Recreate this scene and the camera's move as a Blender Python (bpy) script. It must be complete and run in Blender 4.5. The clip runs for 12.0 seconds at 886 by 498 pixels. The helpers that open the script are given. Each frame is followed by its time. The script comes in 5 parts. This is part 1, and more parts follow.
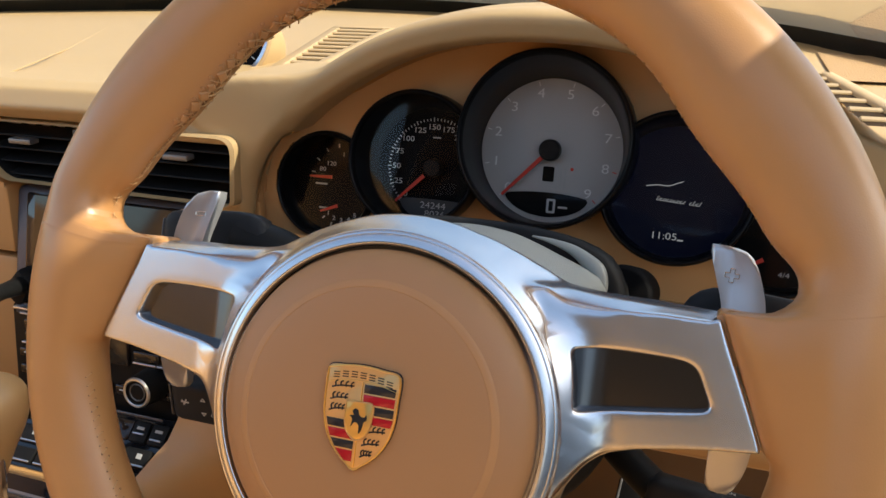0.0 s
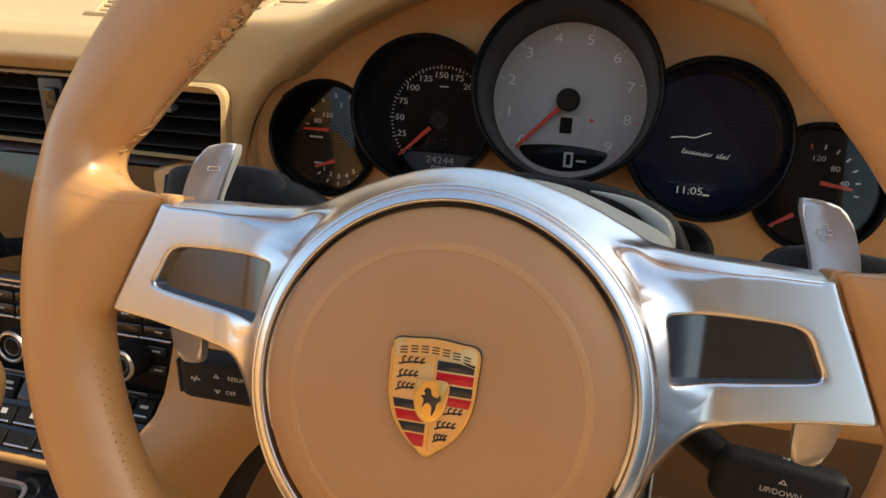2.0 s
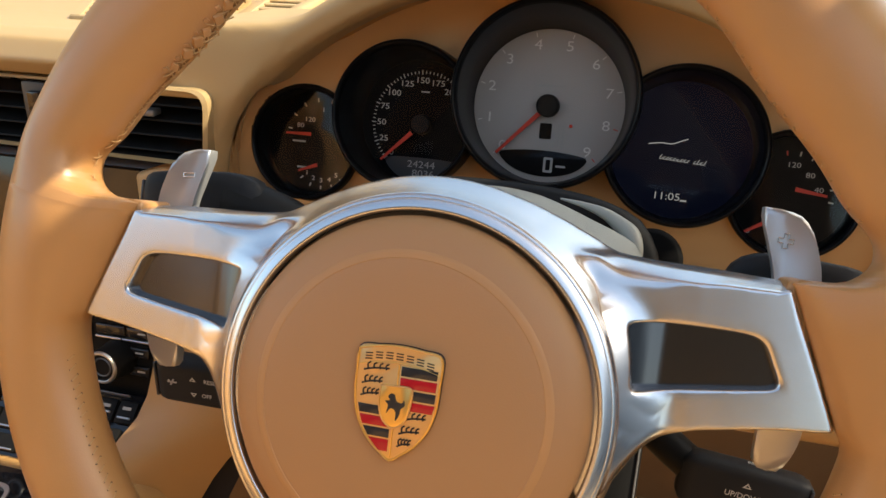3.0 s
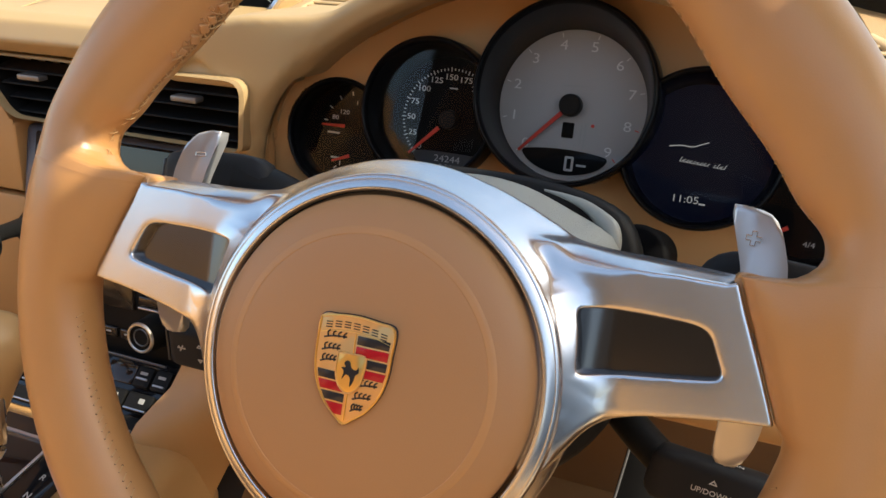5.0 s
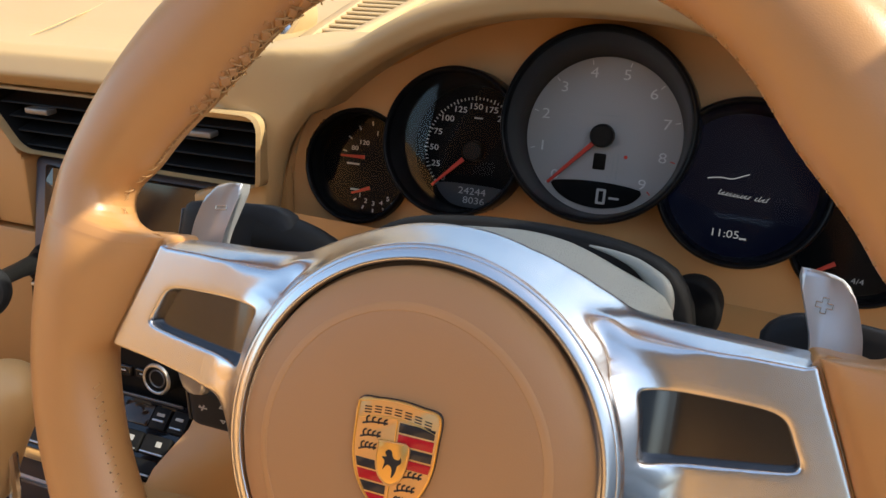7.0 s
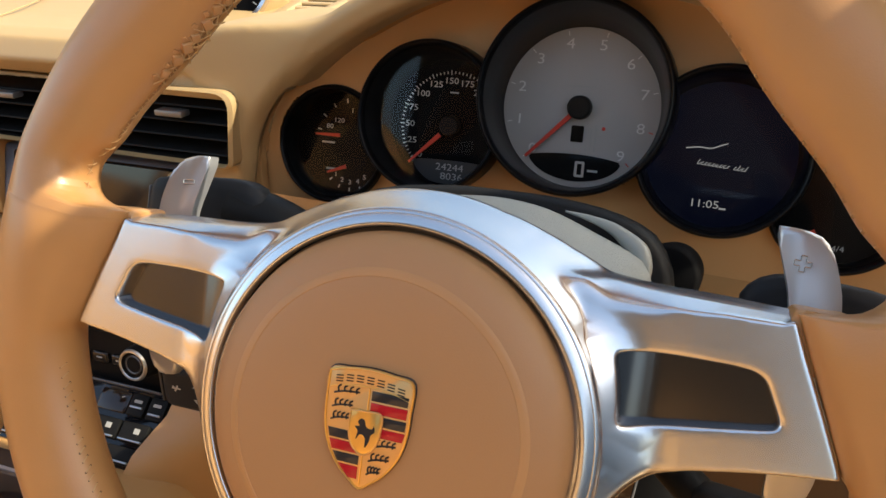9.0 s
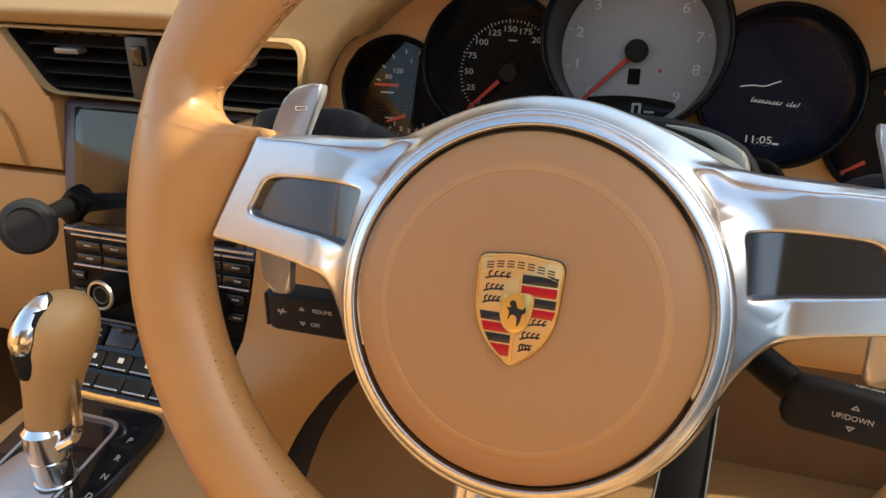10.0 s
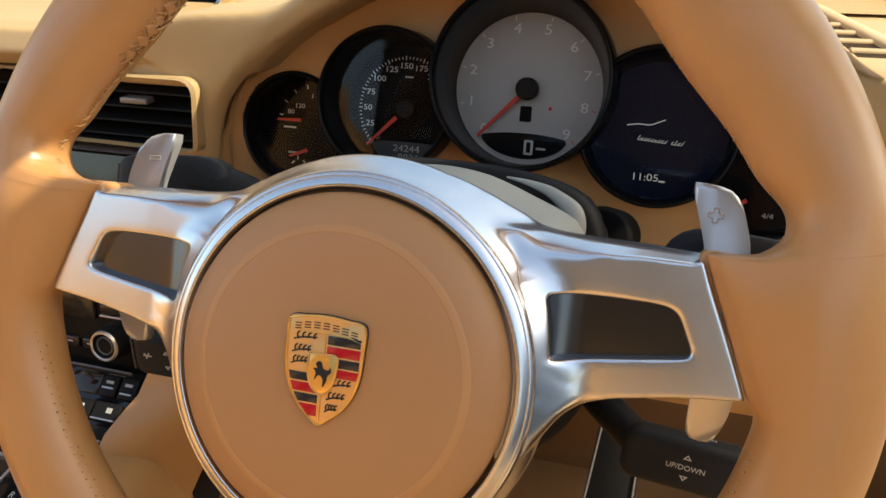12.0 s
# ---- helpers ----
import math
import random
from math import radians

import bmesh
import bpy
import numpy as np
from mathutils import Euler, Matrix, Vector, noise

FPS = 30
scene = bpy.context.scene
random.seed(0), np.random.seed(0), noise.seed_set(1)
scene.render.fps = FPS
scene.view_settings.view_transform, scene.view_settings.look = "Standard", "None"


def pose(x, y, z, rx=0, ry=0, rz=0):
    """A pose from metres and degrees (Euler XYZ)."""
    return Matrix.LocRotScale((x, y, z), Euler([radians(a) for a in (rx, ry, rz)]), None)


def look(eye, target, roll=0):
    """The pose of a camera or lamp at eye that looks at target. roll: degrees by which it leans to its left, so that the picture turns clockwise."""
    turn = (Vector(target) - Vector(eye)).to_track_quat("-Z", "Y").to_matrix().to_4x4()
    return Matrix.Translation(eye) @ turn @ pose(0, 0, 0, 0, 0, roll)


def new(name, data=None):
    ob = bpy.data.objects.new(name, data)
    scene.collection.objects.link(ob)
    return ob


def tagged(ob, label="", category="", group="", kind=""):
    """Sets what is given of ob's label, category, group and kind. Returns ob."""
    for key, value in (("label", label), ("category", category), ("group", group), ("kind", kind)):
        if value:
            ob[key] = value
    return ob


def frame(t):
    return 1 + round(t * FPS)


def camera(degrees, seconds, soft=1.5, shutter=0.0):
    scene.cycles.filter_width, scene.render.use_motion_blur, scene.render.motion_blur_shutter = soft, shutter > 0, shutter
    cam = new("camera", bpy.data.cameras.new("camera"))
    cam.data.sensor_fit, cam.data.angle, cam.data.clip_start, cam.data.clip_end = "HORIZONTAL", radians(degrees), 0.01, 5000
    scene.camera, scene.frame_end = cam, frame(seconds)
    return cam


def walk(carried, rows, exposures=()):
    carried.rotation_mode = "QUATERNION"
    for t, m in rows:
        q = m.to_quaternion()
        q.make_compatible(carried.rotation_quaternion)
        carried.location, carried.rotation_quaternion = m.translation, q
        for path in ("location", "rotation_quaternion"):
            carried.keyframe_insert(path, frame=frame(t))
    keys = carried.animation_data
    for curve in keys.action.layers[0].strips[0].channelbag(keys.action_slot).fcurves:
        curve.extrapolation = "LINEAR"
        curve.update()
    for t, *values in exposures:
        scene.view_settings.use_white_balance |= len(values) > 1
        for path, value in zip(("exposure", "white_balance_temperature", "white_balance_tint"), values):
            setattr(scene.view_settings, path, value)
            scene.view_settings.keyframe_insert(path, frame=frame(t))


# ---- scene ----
cam = camera(57.6, 12.0)
METRES = 0.36
BASE = pose(0.1162, -0.2364, 0.883, -20.0, 0.0, 19.31)
ROWS = [
    (0.0, 0.0, 0.0, 0.0, 0.0, 0.0, -0.0),
    (0.5, -0.1227, 0.0161, -0.0095, -2.18, -1.09, 0.54),
    (1.0, -0.1274, 0.0205, -0.0217, -3.19, -2.03, 0.62),
    (1.5, -0.1229, 0.0512, -0.0326, -3.75, -2.66, 0.59),
    (2.0, -0.1282, 0.105, 0.0009, -4.18, -3.05, 0.53),
    (2.5, -0.1182, 0.1099, 0.0091, -4.45, -3.13, 0.5),
    (3.0, -0.0993, 0.0905, 0.0088, -4.42, -3.05, 0.31),
    (5.0, 0.0195, 0.0471, -0.014, 1.57, -2.7, -2.27),
    (5.5, 0.0224, 0.0594, 0.0173, 2.76, -2.71, -2.42),
    (6.0, -0.0052, 0.065, 0.0322, 3.0, -2.71, -2.21),
    (6.5, -0.0247, 0.1042, 0.0567, 2.65, -2.8, -1.83),
    (7.0, -0.0208, 0.1121, 0.0561, 2.03, -2.92, -1.41),
    (9.0, -0.0077, 0.1306, 0.0306, 0.94, -3.59, -0.34),
    (9.5, -0.0882, 0.0967, -0.0237, 0.27, -3.95, 0.17),
    (10.0, -0.1648, 0.0622, -0.0572, -0.57, -4.26, 0.66),
    (10.5, -0.1373, 0.0416, -0.0448, -1.28, -4.23, 1.04),
    (11.0, -0.0275, 0.0424, -0.0176, -1.67, -4.08, 1.16),
    (11.5, -0.0017, 0.0287, -0.0146, -1.65, -3.89, 0.99),
    (12.0, 0.016, 0.0526, -0.0062, -1.23, -3.72, 0.71),
]
walk(cam, [(t, BASE @ pose(METRES * x, METRES * y, METRES * z, 90 + pitch, roll, yaw)) for t, x, y, z, yaw, pitch, roll in ROWS],
     [(0.0, 1.49, 6850, 6), (1.0, 1.57, 7200, 6), (3.0, 1.69, 7600, 5), (5.0, 1.65, 7150, 6), (7.0, 1.67, 6950, 6), (9.0, 1.69, 7300, 6), (10.5, 1.90, 7500, 4), (12.0, 1.67, 7600, 5)])

# ---- light ----
SUN_AZ, SUN_EL = 80.0, 41.2          # degrees right of straight ahead, above the horizon
world = bpy.data.worlds.new("sky")
scene.world = world
world.use_nodes = True
wn = world.node_tree.nodes
sky = wn.new("ShaderNodeTexSky")
sky.sky_type = 'NISHITA'
sky.sun_disc = False
sky.sun_elevation = radians(SUN_EL)
sky.sun_rotation = radians(SUN_AZ)
sky.dust_density, sky.ozone_density = 2.5, 0.7
wn["Background"].inputs[1].default_value = 0.15
world.node_tree.links.new(sky.outputs[0], wn["Background"].inputs[0])
sun = new("sun", bpy.data.lights.new("sun", 'SUN'))
sun.data.energy, sun.data.angle, sun.data.color = 2.4, radians(0.5), (1.0, 0.93, 0.82)
sun_dir = Vector((math.sin(radians(SUN_AZ)) * math.cos(radians(SUN_EL)), math.cos(radians(SUN_AZ)) * math.cos(radians(SUN_EL)), math.sin(radians(SUN_EL))))
sun.matrix_world = look(sun_dir * 20, (0, 0, 0))


# ---- materials ----
def nodes_of(name):
    m = bpy.data.materials.new(name)
    m.use_nodes = True
    nt = m.node_tree
    return m, nt, nt.nodes["Principled BSDF"]


def mat(name, color, rough=0.5, metal=0.0, grain=0.0, grain_scale=900.0, blotch=0.08, blotch_scale=14.0, coat=0.0, rough_var=0.06, spec=0.5, voronoi=False):
    """Principled paint with a two-scale colour variation and fine relief."""
    m, nt, p = nodes_of(name)
    p.inputs["Metallic"].default_value = metal
    p.inputs["Coat Weight"].default_value = coat
    p.inputs["Specular IOR Level"].default_value = spec
    tc = nt.nodes.new("ShaderNodeTexCoord")
    n1 = nt.nodes.new("ShaderNodeTexNoise")
    n1.inputs["Scale"].default_value = blotch_scale
    n1.inputs["Detail"].default_value = 5
    nt.links.new(tc.outputs["Object"], n1.inputs["Vector"])
    n2 = nt.nodes.new("ShaderNodeTexVoronoi" if voronoi else "ShaderNodeTexNoise")
    n2.inputs["Scale"].default_value = grain_scale
    nt.links.new(tc.outputs["Object"], n2.inputs["Vector"])
    ramp = nt.nodes.new("ShaderNodeMapRange")
    ramp.inputs["To Min"].default_value = 1 - blotch
    ramp.inputs["To Max"].default_value = 1 + blotch
    nt.links.new(n1.outputs["Fac"], ramp.inputs["Value"])
    mul = nt.nodes.new("ShaderNodeVectorMath")
    mul.operation = 'SCALE'
    mul.inputs[0].default_value = color
    nt.links.new(ramp.outputs[0], mul.inputs["Scale"])
    nt.links.new(mul.outputs[0], p.inputs["Base Color"])
    rr = nt.nodes.new("ShaderNodeMapRange")
    rr.inputs["To Min"].default_value = max(0.02, rough - rough_var)
    rr.inputs["To Max"].default_value = min(1.0, rough + rough_var)
    nt.links.new(n1.outputs["Fac"], rr.inputs["Value"])
    nt.links.new(rr.outputs[0], p.inputs["Roughness"])
    if grain:
        b = nt.nodes.new("ShaderNodeBump")
        b.inputs["Strength"].default_value = grain
        b.inputs["Distance"].default_value = 0.0004
        nt.links.new(n2.outputs["Distance" if voronoi else "Fac"], b.inputs["Height"])
        nt.links.new(b.outputs[0], p.inputs["Normal"])
    return m


def glow(name, color, strength):
    m, nt, p = nodes_of(name)
    p.inputs["Base Color"].default_value = (0.005, 0.005, 0.006, 1)
    p.inputs["Specular IOR Level"].default_value = 0.1
    p.inputs["Emission Color"].default_value = (*color, 1)
    p.inputs["Emission Strength"].default_value = strength
    return m


def clear_glass(name, tint=(1, 1, 1), gloss=1.0):
    m, nt, p = nodes_of(name)
    nt.nodes.remove(p)
    tr = nt.nodes.new("ShaderNodeBsdfTransparent")
    tr.inputs[0].default_value = (*tint, 1)
    gl = nt.nodes.new("ShaderNodeBsdfGlossy")
    gl.inputs["Roughness"].default_value = 0.02
    fr = nt.nodes.new("ShaderNodeFresnel")
    fr.inputs[0].default_value = 1.5
    k = nt.nodes.new("ShaderNodeMath")
    k.operation = 'MULTIPLY'
    k.inputs[1].default_value = gloss
    mx = nt.nodes.new("ShaderNodeMixShader")
    nt.links.new(fr.outputs[0], k.inputs[0])
    nt.links.new(k.outputs[0], mx.inputs[0])
    nt.links.new(tr.outputs[0], mx.inputs[1])
    nt.links.new(gl.outputs[0], mx.inputs[2])
    nt.links.new(mx.outputs[0], nt.nodes["Material Output"].inputs[0])
    return m


TAN = (0.46, 0.250, 0.094)
leather = mat("tan_leather", TAN, 0.42, grain=0.05, grain_scale=1500, blotch=0.05, voronoi=True)
leather_rim = mat("tan_rim_leather", (0.41, 0.203, 0.072), 0.36, grain=0.06, grain_scale=1600, blotch=0.10, blotch_scale=24, voronoi=True)
pad_mat = mat("tan_cover_leather", (0.36, 0.183, 0.074), 0.50, grain=0.06, grain_scale=1700, blotch=0.04, voronoi=True)
dash_mat = mat("sand_dash_leather", (0.445, 0.308, 0.150), 0.5, grain=0.07, grain_scale=1100, blotch=0.05, blotch_scale=9, voronoi=True)
thread = mat("tan_thread", (0.44, 0.265, 0.115), 0.75, grain=0.3, grain_scale=3000)
alu = mat("brushed_aluminium", (0.60, 0.61, 0.625), 0.25, metal=1.0, grain=0.03, grain_scale=2500, blotch=0.03, blotch_scale=40, rough_var=0.05)
satin = mat("satin_silver_plastic", (0.62, 0.615, 0.605), 0.33, metal=1.0, blotch=0.03)
paddle_silver = mat("paddle_silver", (0.58, 0.59, 0.60), 0.33, metal=0.7, blotch=0.03)
slider_grey = mat("grey_metallic_slider", (0.20, 0.195, 0.19), 0.45, metal=0.6, blotch=0.05)
brushed = mat("brushed_base_plate", (0.62, 0.62, 0.62), 0.42, metal=1.0, grain=0.1, grain_scale=1800, blotch=0.05)
chrome = mat("chrome", (0.72, 0.72, 0.72), 0.16, metal=1.0, blotch=0.02)
black_gloss = mat("piano_black", (0.012, 0.012, 0.014), 0.06, rough_var=0.02, blotch=0.1)
black_soft = mat("soft_black_plastic", (0.010, 0.010, 0.010), 0.5, grain=0.2, grain_scale=2200, blotch=0.15, spec=0.13)
grey_soft = mat("dark_grey_plastic", (0.035, 0.036, 0.038), 0.45, grain=0.2, grain_scale=2200, blotch=0.15)
stalk_mat = mat("anthracite_stalk_plastic", (0.02, 0.021, 0.023), 0.5, grain=0.1, grain_scale=2500, blotch=0.1, spec=0.14)
shroud_mat = mat("grained_grey_plastic", (0.34, 0.35, 0.31), 0.5, grain=1.0, grain_scale=1500, blotch=0.1, voronoi=True)
roll_grey = mat("pale_grey_plastic", (0.30, 0.31, 0.275), 0.34, grain=0.2, grain_scale=1800, blotch=0.06)
carpet = mat("near_black_strip", (0.02, 0.017, 0.015), 0.95, grain=1.0, grain_scale=1400, blotch=0.3)
red_paint = mat("needle_red", (0.75, 0.05, 0.025), 0.5, blotch=0.02)
enamel_red = mat("crest_red_enamel", (0.40, 0.008, 0.016), 0.25, coat=0.2, blotch=0.05, spec=0.3)
enamel_black = mat("crest_black_enamel", (0.02, 0.02, 0.022), 0.25, coat=0.2, blotch=0.05, spec=0.3)
gold = mat("crest_gold", (0.74, 0.46, 0.19), 0.38, metal=1.0, grain=0.4, grain_scale=2500, blotch=0.06)
gold_bright = mat("crest_bright_gold", (0.90, 0.58, 0.18), 0.3, metal=1.0, grain=0.2, grain_scale=2500, blotch=0.05)
dial_grey = mat("tachometer_grey", (0.47, 0.45, 0.425), 0.55, blotch=0.04, grain=0.05)
black_tube = mat("gloss_black_tube", (0.005, 0.005, 0.006), 0.3, blotch=0.1, spec=0.15)
tube_wall = mat("satin_black_tube", (0.007, 0.007, 0.008), 0.30, blotch=0.1, spec=0.35)
seam_dark = mat("seam_shadow_brown", (0.24, 0.12, 0.042), 0.8, blotch=0.2)
hole_brown = mat("needle_hole_brown", (0.07, 0.034, 0.013), 0.9, blotch=0.2)
dial_black = mat("dial_black", (0.0025, 0.0025, 0.003), 0.7, blotch=0.1, spec=0.06)
white_print = mat("white_print", (0.56, 0.55, 0.52), 0.6, blotch=0.02)
bright_print = mat("bright_dial_print", (0.85, 0.84, 0.81), 0.6, blotch=0.02)
grey_print = mat("grey_print", (0.42, 0.42, 0.40), 0.6, blotch=0.02)
button_gloss = mat("gloss_brown_black_buttons", (0.020, 0.016, 0.014), 0.16, rough_var=0.03, blotch=0.1)
display_brown = mat("dark_brown_display", (0.030, 0.018, 0.012), 0.08, rough_var=0.02, blotch=0.1)
screen_mat = mat("display_glass", (0.010, 0.011, 0.013), 0.07, rough_var=0.02, blotch=0.1)
tft_glow = glow("display_glow", (0.75, 0.78, 0.85), 0.10)
tft_blue = glow("display_blue", (0.004, 0.009, 0.065), 0.022)
glass = clear_glass("gauge_glass", gloss=0.6)
pane_glass = clear_glass("windscreen_glass", (0.93, 0.96, 0.94), 0.8)
taupe = mat("taupe_lining", (0.08, 0.058, 0.04), 0.8)
seat_leather = mat("tan_seat_leather", TAN, 0.5, blotch=0.06)
# pale so that unseen roof pieces don't reflect brown in the hub
lining = mat("pale_grey_lining", (0.74, 0.72, 0.69), 0.8, grain=0.3, grain_scale=900)
asphalt = mat("grey_paving", (0.085, 0.085, 0.078), 0.9, grain=0.5, grain_scale=60, blotch=0.25, blotch_scale=1.2)
concrete = mat("grey_concrete", (0.36, 0.37, 0.39), 0.85, grain=0.3, grain_scale=40, blotch=0.15, blotch_scale=1.5)
smoked = mat("smoked_gloss_plastic", (0.10, 0.098, 0.10), 0.17, metal=1.0, rough_var=0.03, blotch=0.05)
brown_carpet = mat("brown_carpet", (0.17, 0.09, 0.034), 0.95, grain=0.8, grain_scale=1500, blotch=0.2)
# tan leather made brighter, standing in for light missing under the hood
recess_lit_tan = mat("tan_recess_lightened", (0.58, 0.32, 0.125), 0.6, grain=0.05, blotch=0.05)
grille_dark = mat("grille_gap_shade", (0.035, 0.020, 0.009), 0.95, blotch=0.1, spec=0.1)
frit = mat("black_glass_border", (0.008, 0.008, 0.009), 0.25, blotch=0.1)
cowl_mat = mat("cowl_plastic", (0.018, 0.021, 0.027), 0.5, blotch=0.2)
silver_dash = mat("display_surround", (0.06, 0.072, 0.10), 0.42, blotch=0.05)


# ---- mesh helpers ----
def thing(name, m, label, category, group="", kind=""):
    ob = new(name)
    ob.matrix_world = m
    ob.empty_display_size = 0.02
    return tagged(ob, label, category, group, kind)


def mesh_of(name, bm, material, smooth=35):
    bmesh.ops.recalc_face_normals(bm, faces=bm.faces)
    me = bpy.data.meshes.new(name)
    bm.to_mesh(me)
    bm.free()
    me.materials.append(material)
    if smooth:
        me.shade_smooth()
        me.set_sharp_from_angle(angle=radians(smooth))
    return me


def fused(bms, voxel, turns):
    """One smooth casting out of overlapping closed bodies."""
    bm = merge(*bms)
    bmesh.ops.recalc_face_normals(bm, faces=bm.faces)
    me = bpy.data.meshes.new("raw")
    bm.to_mesh(me)
    bm.free()
    ob = new("raw", me)
    mod = ob.modifiers.new("remesh", 'REMESH')
    mod.mode, mod.voxel_size = 'VOXEL', voxel
    sm = ob.modifiers.new("smooth", 'SMOOTH')
    sm.iterations, sm.factor = turns, 0.5
    out = bpy.data.meshes.new_from_object(ob.evaluated_get(bpy.context.evaluated_depsgraph_get()))
    bpy.data.objects.remove(ob)
    bpy.data.meshes.remove(me)
    res = bmesh.new()
    res.from_mesh(out)
    bpy.data.meshes.remove(out)
    return res


def part(name, bm, material, parent, label="", smooth=35, m=None):
    me = bm if isinstance(bm, bpy.types.Mesh) else mesh_of(name, bm, material, smooth)
    ob = new(name, me)
    ob.parent = parent
    if m is not None:
        ob.matrix_local = m
    return tagged(ob, label)


def solid(name, bm, material, label, category, m=None, kind="", group="", smooth=35):
    ob = new(name, mesh_of(name, bm, material, smooth))
    if m is not None:
        ob.matrix_world = m
    return tagged(ob, label, category, group, kind)


def loft(rings, closed=True, loop=False, caps=True):
    """Skin over rings of equal length. closed: each ring closes; loop: the last ring joins the first."""
    bm = bmesh.new()
    vs = [[bm.verts.new(p) for p in r] for r in rings]
    n = len(rings[0])
    for i in range(len(rings) if loop else len(rings) - 1):
        a, b = vs[i], vs[(i + 1) % len(rings)]
        for j in range(n if closed else n - 1):
            bm.faces.new((a[j], a[(j + 1) % n], b[(j + 1) % n], b[j]))
    if caps and closed and not loop:
        bm.faces.new(vs[0])
        bm.faces.new(vs[-1])
    return bm


def lathe(profile, seg=72, caps=False):
    """Profile of (radius, height) turned round the local z axis."""
    return loft([[(r * math.cos(2 * math.pi * i / seg), r * math.sin(2 * math.pi * i / seg), h) for i in range(seg)] for r, h in profile], caps=caps)


def box(sx, sy, sz, bevel=0.0, seg=2, at=(0, 0, 0)):
    bm = bmesh.new()
    bmesh.ops.create_cube(bm, size=1)
    bmesh.ops.scale(bm, vec=(sx, sy, sz), verts=bm.verts)
    if bevel:
        bmesh.ops.bevel(bm, geom=bm.edges[:], offset=bevel, segments=seg, profile=0.5, affect='EDGES')
    bmesh.ops.translate(bm, vec=at, verts=bm.verts)
    return bm


def prism(pts, z0, z1, bevel=0.0, seg=2):
    """A flat outline in x, y made thick in z, its front edge (z1) rounded."""
    bm = bmesh.new()
    low = [bm.verts.new((x, y, z0)) for x, y in pts]
    top = [bm.verts.new((x, y, z1)) for x, y in pts]
    n = len(pts)
    bm.faces.new(low[::-1])
    f = bm.faces.new(top)
    for i in range(n):
        bm.faces.new((low[i], low[(i + 1) % n], top[(i + 1) % n], top[i]))
    if bevel:
        bmesh.ops.bevel(bm, geom=list(f.edges), offset=bevel, segments=seg, profile=0.5, affect='EDGES', clamp_overlap=True)
    return bm


def rounded(pts, r, seg=5):
    """A polygon with its corners rounded by r (one number or one a corner)."""
    out, n = [], len(pts)
    rs = r if isinstance(r, (list, tuple)) else [r] * n
    for i in range(n):
        p, a, b = Vector(pts[i]), Vector(pts[i - 1]), Vector(pts[(i + 1) % n])
        d1, d2 = (a - p), (b - p)
        k = min(rs[i], d1.length * 0.49, d2.length * 0.49)
        s, e = p + d1.normalized() * k, p + d2.normalized() * k
        for j in range(seg + 1):
            t = j / seg
            out.append(tuple((1 - t) ** 2 * s + 2 * t * (1 - t) * p + t * t * e))
    return out


def smooth_curve(pts, n, closed=False):
    """Catmull-Rom through points, resampled evenly to n points."""
    P = [np.array(p, float) for p in pts]
    m, dense = len(P), []
    for i in range(m if closed else m - 1):
        if closed:
            p0, p1, p2, p3 = P[i - 1], P[i], P[(i + 1) % m], P[(i + 2) % m]
        else:
            p0, p1, p2, p3 = P[max(i - 1, 0)], P[i], P[i + 1], P[min(i + 2, m - 1)]
        for t in np.linspace(0, 1, 16, endpoint=False):
            dense.append(0.5 * (2 * p1 + (p2 - p0) * t + (2 * p0 - 5 * p1 + 4 * p2 - p3) * t * t + (3 * p1 - p0 - 3 * p2 + p3) * t ** 3))
    dense.append(P[0] if closed else P[-1])
    D = np.array(dense)
    s = np.concatenate([[0], np.cumsum(np.linalg.norm(np.diff(D, axis=0), axis=1))])
    q = np.linspace(0, s[-1], n + 1)[:-1] if closed else np.linspace(0, s[-1], n)
    return [np.array([np.interp(v, s, D[:, k]) for k in range(D.shape[1])]) for v in q]


def tube(path, r, seg=10, flat=1.0):
    """A round (or flattened) rod along a path of points; r one number or one a point."""
    P = [Vector(p) for p in path]
    rs = r if isinstance(r, (list, tuple)) else [r] * len(P)
    rings, up = [], Vector((0.13, 0.21, 1))
    for i, p in enumerate(P):
        d = (P[min(i + 1, len(P) - 1)] - P[max(i - 1, 0)]).normalized()
        a = d.cross(up).normalized()
        b = a.cross(d).normalized()
        rings.append([p + a * rs[i] * math.cos(2 * math.pi * j / seg) + b * rs[i] * flat * math.sin(2 * math.pi * j / seg) for j in range(seg)])
    return loft(rings)


def text_bm(s, size, depth=0.0001, shear=0.0):
    cu = bpy.data.curves.new("print", 'FONT')
    cu.body, cu.size, cu.align_x, cu.align_y, cu.shear, cu.resolution_u = s, size, 'CENTER', 'CENTER', shear, 3
    cu.extrude = depth
    ob = new("print", cu)
    me = bpy.data.meshes.new_from_object(ob)
    bpy.data.objects.remove(ob)
    bpy.data.curves.remove(cu)
    bm = bmesh.new()
    bm.from_mesh(me)
    bpy.data.meshes.remove(me)
    return bm


def merge(*bms):
    out = bmesh.new()
    for b in bms:
        me = bpy.data.meshes.new("t")
        b.to_mesh(me)
        b.free()
        out.from_mesh(me)
        bpy.data.meshes.remove(me)
    return out


def moved(bm, m):
    bmesh.ops.transform(bm, matrix=m, verts=bm.verts)
    return bm


# ---- axes of the wheel and the dials ----
# wheel frame: x to the car's right, y up in the wheel's plane, z towards the driver
WHEEL = Matrix(((1, 0, 0, 0), (0, 0.3633, -0.9317, 0), (0, 0.9317, 0.3633, 0.72), (0, 0, 0, 1)))
